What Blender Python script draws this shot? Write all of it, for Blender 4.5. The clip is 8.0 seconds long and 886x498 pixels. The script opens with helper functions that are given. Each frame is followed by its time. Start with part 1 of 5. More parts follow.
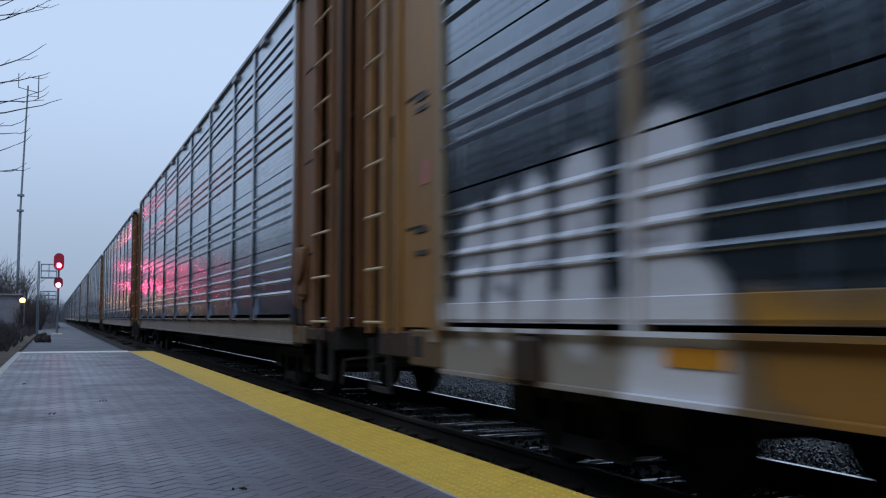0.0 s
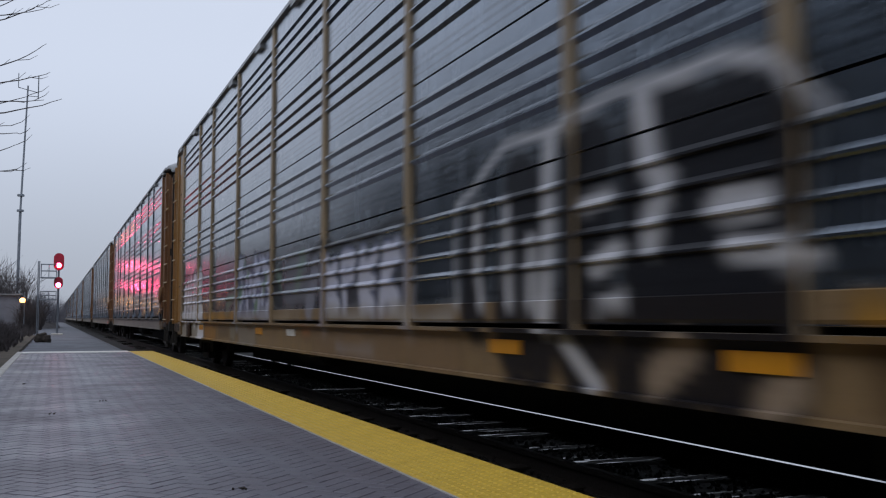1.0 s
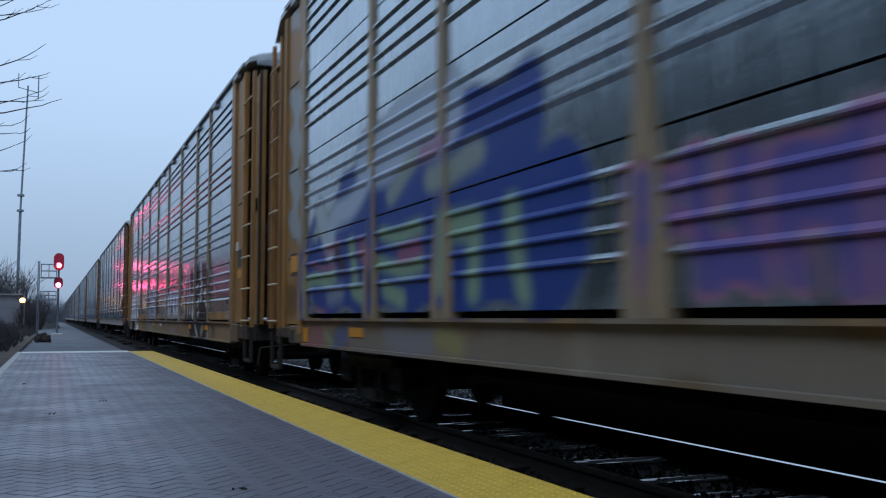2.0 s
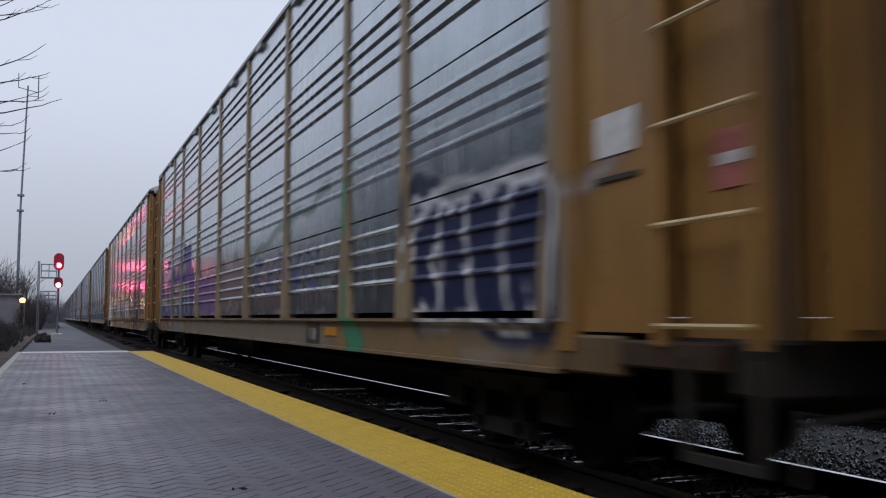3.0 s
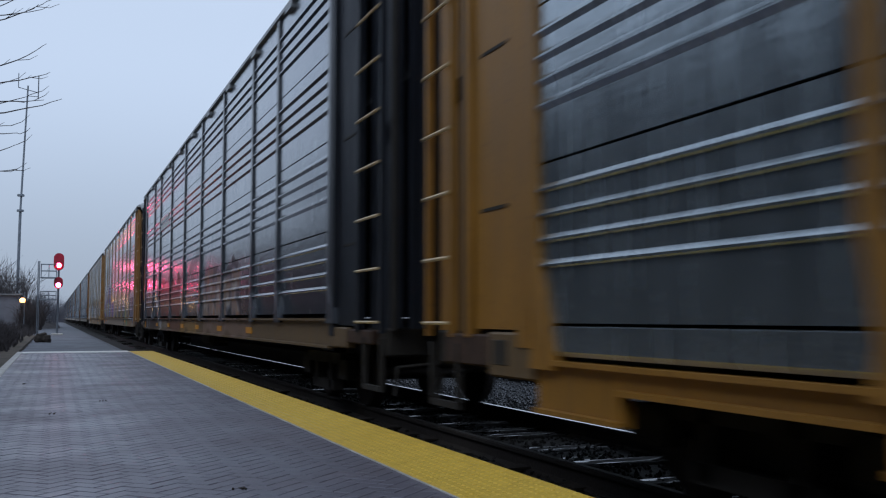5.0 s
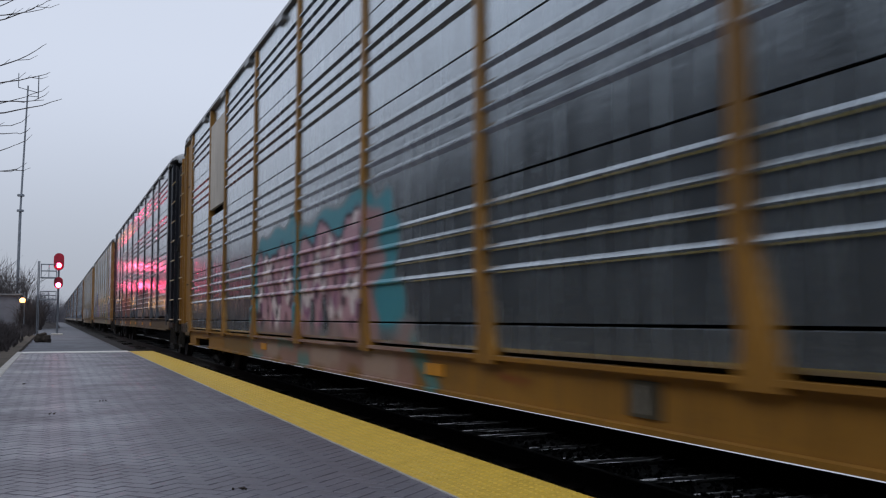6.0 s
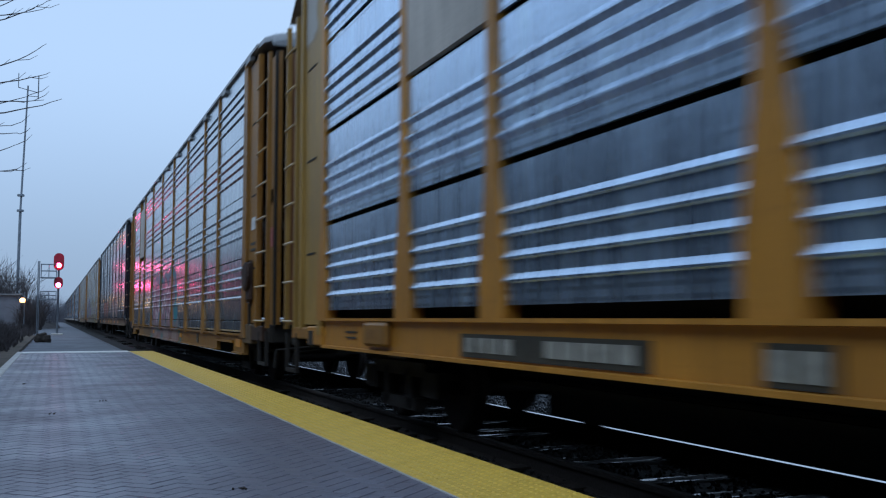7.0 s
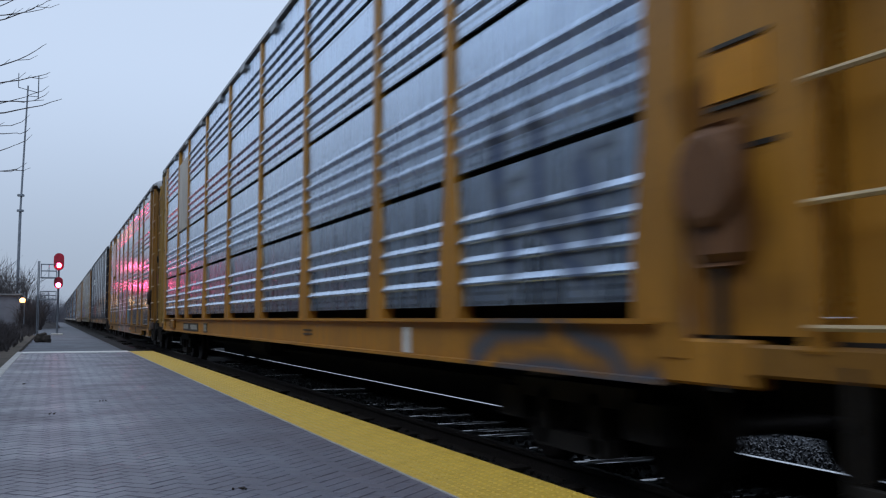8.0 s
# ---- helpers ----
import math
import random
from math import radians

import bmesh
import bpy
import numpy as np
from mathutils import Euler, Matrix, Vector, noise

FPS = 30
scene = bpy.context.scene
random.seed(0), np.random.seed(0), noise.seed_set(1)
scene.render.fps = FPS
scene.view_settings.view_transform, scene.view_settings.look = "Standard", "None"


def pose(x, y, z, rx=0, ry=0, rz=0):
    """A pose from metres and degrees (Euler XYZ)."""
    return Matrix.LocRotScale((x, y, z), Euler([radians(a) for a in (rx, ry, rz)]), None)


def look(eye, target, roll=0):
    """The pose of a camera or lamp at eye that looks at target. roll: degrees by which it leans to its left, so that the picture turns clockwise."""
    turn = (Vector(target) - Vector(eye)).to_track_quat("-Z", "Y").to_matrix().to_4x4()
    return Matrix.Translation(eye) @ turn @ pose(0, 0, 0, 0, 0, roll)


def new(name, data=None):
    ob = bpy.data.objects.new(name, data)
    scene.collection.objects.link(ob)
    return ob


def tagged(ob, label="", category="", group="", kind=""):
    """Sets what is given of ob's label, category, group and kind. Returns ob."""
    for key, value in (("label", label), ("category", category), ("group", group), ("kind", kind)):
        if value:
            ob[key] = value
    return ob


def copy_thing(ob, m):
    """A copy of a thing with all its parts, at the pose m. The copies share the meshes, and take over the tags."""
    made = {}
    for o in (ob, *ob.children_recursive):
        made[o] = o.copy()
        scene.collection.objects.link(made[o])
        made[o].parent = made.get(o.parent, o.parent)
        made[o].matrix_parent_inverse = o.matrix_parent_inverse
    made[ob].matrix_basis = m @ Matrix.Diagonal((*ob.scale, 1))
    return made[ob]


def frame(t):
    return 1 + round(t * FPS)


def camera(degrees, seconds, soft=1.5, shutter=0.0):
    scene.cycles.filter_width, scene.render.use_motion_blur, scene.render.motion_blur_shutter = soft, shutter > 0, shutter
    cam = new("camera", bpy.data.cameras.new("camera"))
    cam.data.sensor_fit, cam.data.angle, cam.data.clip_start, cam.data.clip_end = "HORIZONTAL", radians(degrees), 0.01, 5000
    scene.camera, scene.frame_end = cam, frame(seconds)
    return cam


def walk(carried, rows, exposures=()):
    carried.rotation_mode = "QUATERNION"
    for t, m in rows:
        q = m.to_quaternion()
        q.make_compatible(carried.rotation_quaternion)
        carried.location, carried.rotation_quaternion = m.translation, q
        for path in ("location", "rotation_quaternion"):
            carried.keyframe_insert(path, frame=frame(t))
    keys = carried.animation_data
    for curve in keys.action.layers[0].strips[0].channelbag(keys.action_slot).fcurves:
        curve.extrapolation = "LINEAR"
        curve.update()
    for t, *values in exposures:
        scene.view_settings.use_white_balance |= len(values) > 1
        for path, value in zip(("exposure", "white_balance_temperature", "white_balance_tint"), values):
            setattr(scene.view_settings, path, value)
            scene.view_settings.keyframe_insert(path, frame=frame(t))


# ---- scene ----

# World: y runs along the track, x across it, z up; z = 0 is the platform's top.
CAM_H = 0.882
RAIL_Z = -0.22          # top of rail
TRACK_X = 4.468         # centre of the track
SPEED = 17.742          # train, metres a second
CAR_LEN = 30.0          # coupled length
HALF = CAR_LEN / 2
cam = camera(49.0, 8.0, soft=1.15, shutter=0.3)
eye = pose(0, 0, CAM_H, 94.06, 0, -21.76)
# the clip's camera drifts between a neutral and a cooler picture
walk(cam, [(0, eye), (8, eye)], exposures=[
    (0.0, 0.20, 5540, 5), (0.5, 0.24, 6250, 10), (1.0, 0.26, 6400, 10), (1.3, 0.22, 5950, 7), (1.5, 0.22, 5320, 2), (1.8, 0.22, 5150, 0),
    (2.6, 0.26, 6300, 10), (3.0, 0.29, 6500, 11), (3.2, 0.22, 5750, 6), (3.5, 0.22, 6050, 9), (4.0, 0.24, 6280, 9), (5.0, 0.20, 5850, 6),
    (5.3, 0.16, 5800, 6), (5.5, 0.18, 6050, 9), (6.0, 0.27, 6500, 10), (6.3, 0.26, 6120, 7), (6.5, 0.25, 5720, 6), (7.0, 0.19, 5120, 1),
    (7.5, 0.23, 5400, 1), (8.0, 0.24, 5850, 6)])

# ---- world and light ----
world = bpy.data.worlds.new("overcast_dusk")
scene.world = world
world.use_nodes = True
wn, wl = world.node_tree.nodes, world.node_tree.links
wn.clear()
w_out = wn.new("ShaderNodeOutputWorld")
w_bg = wn.new("ShaderNodeBackground")
w_sky = wn.new("ShaderNodeTexSky")
w_sky.sky_type = "NISHITA"
w_sky.sun_disc = False
w_sky.sun_elevation, w_sky.sun_rotation = radians(25), radians(250)
w_mix = wn.new("ShaderNodeMix")
w_mix.data_type = "RGBA"
w_mix.inputs["Factor"].default_value = 0.93
w_mix.inputs["B"].default_value = (5.6, 6.1, 7.2, 1)
wl.new(w_sky.outputs[0], w_mix.inputs["A"])
w_tc = wn.new("ShaderNodeTexCoord")
w_xyz = wn.new("ShaderNodeSeparateXYZ")
wl.new(w_tc.outputs["Generated"], w_xyz.inputs[0])
w_rise = wn.new("ShaderNodeMapRange")
w_rise.interpolation_type = "SMOOTHSTEP"
for key, v in (("From Min", -0.02), ("From Max", 0.26), ("To Min", 0.60), ("To Max", 1.0)):
    w_rise.inputs[key].default_value = v
wl.new(w_xyz.outputs["Z"], w_rise.inputs["Value"])
w_dim = wn.new("ShaderNodeVectorMath")
w_dim.operation = "SCALE"
wl.new(w_mix.outputs["Result"], w_dim.inputs[0])
wl.new(w_rise.outputs[0], w_dim.inputs["Scale"])
wl.new(w_dim.outputs[0], w_bg.inputs[0])
w_bg.inputs[1].default_value = 0.1
wl.new(w_bg.outputs[0], w_out.inputs[0])

sun = new("sun", bpy.data.lights.new("sun", "SUN"))
sun.data.energy, sun.data.angle, sun.data.color = 0.5, radians(25), (1, 0.95, 0.88)
sun.matrix_world = look((-30, -20, 40), (0, 0, 0))


# ---- materials ----
def nodes_of(name):
    m = bpy.data.materials.new(name)
    m.use_nodes = True
    return m, m.node_tree.nodes, m.node_tree.links, m.node_tree.nodes["Principled BSDF"]


def noise_node(n, l, vec, scale, detail=5, rough=0.6):
    a = n.new("ShaderNodeTexNoise")
    a.inputs["Scale"].default_value, a.inputs["Detail"].default_value, a.inputs["Roughness"].default_value = scale, detail, rough
    l.new(vec, a.inputs["Vector"])
    return a.outputs["Fac"]


def ranged(n, l, value, a, b, c, d):
    r = n.new("ShaderNodeMapRange")
    for key, v in zip(("From Min", "From Max", "To Min", "To Max"), (a, b, c, d)):
        r.inputs[key].default_value = v
    l.new(value, r.inputs["Value"])
    return r.outputs[0]


def mixed(n, l, fac, a, b):
    m = n.new("ShaderNodeMix")
    m.data_type = "RGBA"
    for key, v in (("Factor", fac), ("A", a), ("B", b)):
        if isinstance(v, (tuple, float, int)):
            m.inputs[key].default_value = (*v, 1) if isinstance(v, tuple) else v
        else:
            l.new(v, m.inputs[key])
    return m.outputs["Result"]


def stretched(n, l, sx, sy, sz):
    tc = n.new("ShaderNodeTexCoord")
    mp = n.new("ShaderNodeMapping")
    mp.inputs["Scale"].default_value = (sx, sy, sz)
    l.new(tc.outputs["Object"], mp.inputs["Vector"])
    return mp.outputs[0]


def bumped(n, l, p, height, strength, distance):
    b = n.new("ShaderNodeBump")
    b.inputs["Strength"].default_value, b.inputs["Distance"].default_value = strength, distance
    l.new(height, b.inputs["Height"])
    l.new(b.outputs[0], p.inputs["Normal"])
    l.new(b.outputs[0], p.inputs["Coat Normal"])


def material(name, color, rough=0.6, metal=0.0, scale=8.0, vary=0.25, bump=0.0, bump_scale=60.0, emit=None, power=0.0, spot=None):
    """Plain surface: two scales of mottling, optional relief, glow or a second stain colour."""
    m, n, l, p = nodes_of(name)
    vec = stretched(n, l, 1, 1, 1)
    a, b = noise_node(n, l, vec, scale), noise_node(n, l, vec, scale * 9)
    dark = tuple(c * (1 - vary) for c in color)
    light = tuple(c * (1 + vary) for c in color)
    base = mixed(n, l, ranged(n, l, a, 0.3, 0.7, 0, 1), dark, light)
    base = mixed(n, l, ranged(n, l, b, 0.45, 0.75, 0, 0.4), base, spot or dark)
    l.new(base, p.inputs["Base Color"])
    l.new(ranged(n, l, b, 0.3, 0.7, max(rough - 0.08, 0.05), min(rough + 0.1, 1)), p.inputs["Roughness"])
    p.inputs["Metallic"].default_value = metal
    if bump:
        bumped(n, l, p, noise_node(n, l, vec, bump_scale), bump, 0.01)
    if emit:
        p.inputs["Emission Color"].default_value, p.inputs["Emission Strength"].default_value = (*emit, 1), power
    return m


def side_material(name, color, rough, metal, rust=(0.12, 0.05, 0.02), rusty=0.3, dent=0.25, holes=False, patchy=0.55, coat=0.0, spec=0.5):
    """Car side: base sheet, run-down grime, rust spots, and sprayed paint from the mesh's own paint layer."""
    m, n, l, p = nodes_of(name)
    run = stretched(n, l, 1.0, 5.0, 0.45)
    even = stretched(n, l, 1, 1, 1)
    streak, patch, fine = noise_node(n, l, run, 2.2, 6), noise_node(n, l, even, 0.7, 4), noise_node(n, l, even, 16, 5)
    base = mixed(n, l, ranged(n, l, streak, 0.35, 0.7, 0, 1), tuple(c * 0.72 for c in color), tuple(c * 1.2 for c in color))
    base = mixed(n, l, ranged(n, l, patch, 0.4, 0.75, 0, patchy), base, tuple(c * 0.5 + 0.02 for c in color))
    base = mixed(n, l, ranged(n, l, fine, 0.6, 0.75, 0, rusty), base, rust)
    if holes:
        # rows of small stamped vent holes low on every sheet
        mp = stretched(n, l, 0, 5.5, 14)
        cells = n.new("ShaderNodeTexVoronoi")
        cells.inputs["Scale"].default_value, cells.inputs["Randomness"].default_value = 1.0, 0.0
        l.new(mp, cells.inputs["Vector"])
        xyz = n.new("ShaderNodeSeparateXYZ")
        l.new(stretched(n, l, 1, 1, 1), xyz.inputs[0])
        turn = ranged(n, l, xyz.outputs["Z"], 1.05, 1.05 + 1.07 * 4, 0, 4)
        part_z = n.new("ShaderNodeMath")
        part_z.operation = "FRACT"
        l.new(turn, part_z.inputs[0])
        low = n.new("ShaderNodeMath")
        low.operation = "COMPARE"
        low.inputs[1].default_value, low.inputs[2].default_value = 0.17, 0.09
        l.new(part_z.outputs[0], low.inputs[0])
        dot = n.new("ShaderNodeMath")
        dot.operation = "MULTIPLY"
        l.new(ranged(n, l, cells.outputs["Distance"], 0.2, 0.26, 0.75, 0), dot.inputs[0])
        l.new(low.outputs[0], dot.inputs[1])
        base = mixed(n, l, dot.outputs[0], base, (0.02, 0.02, 0.022))
    cover, paint = n.new("ShaderNodeAttribute"), n.new("ShaderNodeAttribute")
    cover.attribute_name, paint.attribute_name = "cover", "paint"
    worn = n.new("ShaderNodeMath")
    worn.operation = "MULTIPLY"
    l.new(cover.outputs["Fac"], worn.inputs[0])
    l.new(ranged(n, l, fine, 0.3, 0.45, 0.96, 1), worn.inputs[1])
    l.new(mixed(n, l, worn.outputs[0], base, paint.outputs["Color"]), p.inputs["Base Color"])
    l.new(ranged(n, l, worn.outputs[0], 0, 1, metal, 0), p.inputs["Metallic"])
    dull = n.new("ShaderNodeMix")
    l.new(worn.outputs[0], dull.inputs[0])
    l.new(ranged(n, l, streak, 0.3, 0.7, rough - 0.07, rough + 0.1), dull.inputs[2])
    dull.inputs[3].default_value = 0.42
    l.new(dull.outputs[0], p.inputs["Roughness"])
    # weathered zinc keeps a thin glassy skin
    l.new(ranged(n, l, worn.outputs[0], 0, 1, coat, coat * 0.1), p.inputs["Coat Weight"])
    p.inputs["Coat Roughness"].default_value, p.inputs["Coat IOR"].default_value = 0.14, 1.6
    # matt spray paint shines less than the sheet
    l.new(ranged(n, l, worn.outputs[0], 0, 1, spec, 0.16), p.inputs["Specular IOR Level"])
    bumped(n, l, p, noise_node(n, l, stretched(n, l, 1, 1.0, 2.2), 6.5, 5, 0.65), dent, 0.02)
    return m


M_GALV = side_material("galvanized_sheet", (0.30, 0.35, 0.42), 0.19, 0.92, dent=0.26, holes=True, coat=0.5)
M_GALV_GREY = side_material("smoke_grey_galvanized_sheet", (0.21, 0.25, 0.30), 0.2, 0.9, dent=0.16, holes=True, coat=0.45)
M_GALV_NEW = side_material("bright_galvanized_sheet", (0.64, 0.78, 0.98), 0.26, 0.88, rusty=0.03, dent=0.2, holes=True, patchy=0.1, coat=0.3)
M_GALV_OLD = side_material("dull_galvanized_sheet", (0.12, 0.142, 0.175), 0.2, 0.9, dent=0.16, rusty=0.25, patchy=0.35, coat=0.7)
M_GALV_MID = side_material("weathered_galvanized_sheet", (0.43, 0.49, 0.53), 0.22, 0.88, dent=0.14, rusty=0.15, patchy=0.35, coat=0.5)
M_YELLOW = side_material("rack_yellow_paint", (0.345, 0.18, 0.05), 0.5, 0.0, rust=(0.08, 0.03, 0.012), rusty=0.6, dent=0.15)
M_BROWN = side_material("rust_brown_rack_paint", (0.19, 0.085, 0.03), 0.6, 0.0, rust=(0.05, 0.02, 0.01), rusty=0.7, dent=0.15)
M_POST = side_material("weathered_post_paint", (0.34, 0.255, 0.155), 0.5, 0.0, rust=(0.2, 0.2, 0.2), rusty=0.6, dent=0.1)
M_ORANGE = side_material("sill_yellow_paint", (0.50, 0.235, 0.024), 0.45, 0.0, rust=(0.08, 0.03, 0.012), rusty=0.5, dent=0.15)
M_DIRTY = side_material("weathered_sill_paint", (0.27, 0.18, 0.09), 0.55, 0.0, rust=(0.07, 0.03, 0.015), rusty=0.8, dent=0.2)
M_OCHRE = side_material("worn_ochre_paint", (0.31, 0.15, 0.018), 0.5, 0.0, rust=(0.06, 0.025, 0.012), rusty=0.8, dent=0.15)
M_MUSTARD = side_material("faded_mustard_paint", (0.40, 0.25, 0.055), 0.5, 0.0, rust=(0.07, 0.03, 0.012), rusty=0.5, dent=0.15)
M_SOOT = side_material("sooty_sill_paint", (0.145, 0.095, 0.045), 0.6, 0.0, rust=(0.04, 0.02, 0.012), rusty=0.8, dent=0.2)
M_GREY_SILL = side_material("chalky_grey_sill_paint", (0.27, 0.24, 0.215), 0.55, 0.0, rust=(0.08, 0.04, 0.02), rusty=0.7, dent=0.2)
M_NAVY = side_material("black_rack_paint", (0.014, 0.017, 0.025), 0.5, 0.0, rusty=0.2, spec=0.2)
M_SLATE = side_material("slate_post_paint", (0.042, 0.050, 0.066), 0.4, 0.0, rusty=0.2, coat=0.6)
M_BEIGE = side_material("faded_cream_board", (0.58, 0.54, 0.48), 0.6, 0.0, rusty=0.3)
M_ROOF = side_material("roof_sheet", (0.33, 0.34, 0.35), 0.45, 0.6)
# grime, and also the painted shade of recesses and car insides
M_DARK = material("underframe_grime_and_shade", (0.018, 0.016, 0.014), 0.8, 0, 5, 0.4, 0.3, 40, spot=(0.04, 0.025, 0.015))
M_RUST = material("greasy_rust", (0.042, 0.021, 0.013), 0.75, 0, 6, 0.5, 0.4, 30)
M_WHEEL = material("wheel_steel", (0.05, 0.04, 0.035), 0.5, 0.7, 6, 0.3)
M_RUNG = material("rung_paint", (0.55, 0.42, 0.22), 0.4, 0, 6, 0.3)
M_DECAL = material("reflective_yellow", (0.64, 0.28, 0.014), 0.35, 0, 8, 0.12)
M_PLATE = material("stencil_black", (0.045, 0.043, 0.034), 0.5, 0, 8, 0.3)
M_STENCIL = material("stencil_white", (0.68, 0.69, 0.70), 0.5, 0, 12, 0.25)
M_FADED = material("faded_stencil_white", (0.36, 0.36, 0.33), 0.55, 0, 12, 0.3)
M_RED_MARK = material("red_sticker", (0.42, 0.14, 0.13), 0.5, 0, 12, 0.25)
M_RAIL = material("rail_side_rust", (0.018, 0.013, 0.011), 0.85, 0.0, 6, 0.3, 0.3, 40)
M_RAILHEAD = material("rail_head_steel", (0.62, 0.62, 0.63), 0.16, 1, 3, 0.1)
# near rail head, with the dark reflection of the cars' underside as its colour
M_RAIL_DARKREFL = material("rail_head_dark_reflection", (0.03, 0.027, 0.025), 0.75, 0.1, 3, 0.2)
# oily ballast, with the shade under the train darkened into its colour
M_BALLAST = material("grimy_ballast_shade", (0.010, 0.0095, 0.0095), 0.95, 0, 8, 0.5, 0.9, 25, spot=(0.04, 0.04, 0.04))
M_STONE = material("ballast_stone", (0.055, 0.057, 0.066), 0.36, 0, 22, 0.65, 0.5, 40, spot=(0.12, 0.12, 0.125))
M_MORTAR = material("paver_joint_sand", (0.095, 0.086, 0.096), 0.9, 0, 12, 0.3, 0.3, 60)
M_TACTILE = material("tactile_yellow", (0.76, 0.51, 0.06), 0.5, 0, 1.2, 0.16, 0.12, 60, spot=(0.5, 0.34, 0.06))
M_CONC = material("edge_concrete", (0.55, 0.53, 0.50), 0.8, 0, 3, 0.25, 0.4, 40)
M_GROUND = material("dark_gravel_soil", (0.085, 0.075, 0.065), 0.95, 0, 0.5, 0.4, 0.8, 8)
M_VERGE = material("weedy_brown_soil", (0.10, 0.08, 0.06), 0.95, 0, 1.5, 0.5, 0.9, 10, spot=(0.05, 0.05, 0.03))
M_PATH = material("pale_gravel", (0.165, 0.175, 0.20), 0.9, 0, 0.8, 0.3, 0.7, 14)
M_BLACK = material("signal_black", (0.012, 0.012, 0.014), 0.55, 0, 5, 0.3)
M_STEEL = material("galvanized_pole", (0.20, 0.225, 0.26), 0.5, 0.4, 3, 0.25)
M_LAMP_RED = material("lit_red_lens", (0.8, 0.03, 0.06), 0.3, emit=(1.0, 0.08, 0.22), power=30)
# the red lamps' glow on the signal heads, put into their colour
M_HEAD_REDGLOW = material("signal_head_red_glow", (0.45, 0.01, 0.035), 0.35, 0, 5, 0.2)
M_LAMP_WARM = material("lit_warm_lamp", (0.9, 0.7, 0.4), 0.3, emit=(1.0, 0.42, 0.12), power=4.5)
# for the unseen blocks that darken the cars' reflections
M_SKY_BLOCKER = material("dark_sky_blocker", (0.03, 0.034, 0.043), 0.85, 0, 1.0, 0.3, 0.3, 20)
M_SHED = material("shed_siding", (0.25, 0.26, 0.3), 0.7, 0, 1.0, 0.15, 0.2, 20)
M_TWIG = material("bare_twig_bark", (0.075, 0.066, 0.068), 0.9, 0, 4, 0.3)
M_BARK = material("tree_bark", (0.06, 0.05, 0.042), 0.9, 0, 4, 0.3, 0.6, 30)
M_BANK = material("overgrown_soil", (0.06, 0.054, 0.055), 0.95, 0, 0.6, 0.4, 0.8, 6)
# far trees: the haze in front of them is put into this pale colour
M_HAZE = material("haze_tinted_wood", (0.22, 0.22, 0.25), 1.0, 0, 0.05, 0.2)
# scrub colour paled to paint the mist before it
M_MIST = material("mist_tinted_scrub", (0.15, 0.15, 0.175), 1.0, 0, 0.5, 0.2)
M_WHITE = material("white_edge_paint", (0.80, 0.79, 0.76), 0.6, 0, 5, 0.2)


def wet_wood_material():
    """Oil-black tie timber with puddled, shiny patches along the grain."""
    m, n, l, p = nodes_of("wet_tie_wood")
    patch, grain = noise_node(n, l, stretched(n, l, 1.2, 5.0, 1), 1.6, 3), noise_node(n, l, stretched(n, l, 1, 12, 1), 6, 5)
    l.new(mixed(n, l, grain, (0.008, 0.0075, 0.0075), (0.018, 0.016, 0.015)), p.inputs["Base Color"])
    l.new(ranged(n, l, patch, 0.50, 0.60, 0.92, 0.14), p.inputs["Roughness"])
    bumped(n, l, p, grain, 0.25, 0.004)
    return m


M_TIE = wet_wood_material()
M_WETSTONE = material("wet_ballast_stone", (0.075, 0.075, 0.08), 0.3, 0, 9, 0.5, 0.4, 40)


def brick_material():
    m, n, l, p = nodes_of("paver_brick")
    info = n.new("ShaderNodeObjectInfo")
    geo = n.new("ShaderNodeNewGeometry")
    add = n.new("ShaderNodeMath")
    add.operation = "ADD"
    l.new(info.outputs["Random"], add.inputs[0])
    l.new(geo.outputs["Random Per Island"], add.inputs[1])
    wrap = n.new("ShaderNodeMath")
    wrap.operation = "FRACT"
    l.new(add.outputs[0], wrap.inputs[0])
    mp = n.new("ShaderNodeMapping")
    l.new(geo.outputs["Position"], mp.inputs["Vector"])
    big, fine = noise_node(n, l, mp.outputs[0], 0.9, 4), noise_node(n, l, mp.outputs[0], 70, 4)
    base = mixed(n, l, wrap.outputs[0], (0.116, 0.106, 0.130), (0.138, 0.122, 0.148))
    base = mixed(n, l, ranged(n, l, big, 0.35, 0.7, 0, 0.7), base, (0.165, 0.168, 0.215))
    base = mixed(n, l, ranged(n, l, fine, 0.5, 0.8, 0, 0.5), base, (0.06, 0.055, 0.06))
    l.new(base, p.inputs["Base Color"])
    l.new(ranged(n, l, big, 0.35, 0.65, 0.50, 0.30), p.inputs["Roughness"])
    bumped(n, l, p, fine, 0.35, 0.004)
    return m


M_BRICK = brick_material()

# ---- mesh helpers ----
def box(bm, x0, x1, y0, y1, z0, z1):
    v = [bm.verts.new((x, y, z)) for x in (x0, x1) for y in (y0, y1) for z in (z0, z1)]
    for f in ((0, 1, 3, 2), (4, 6, 7, 5), (0, 4, 5, 1), (2, 3, 7, 6), (0, 2, 6, 4), (1, 5, 7, 3)):
        bm.faces.new([v[i] for i in f])
    return v


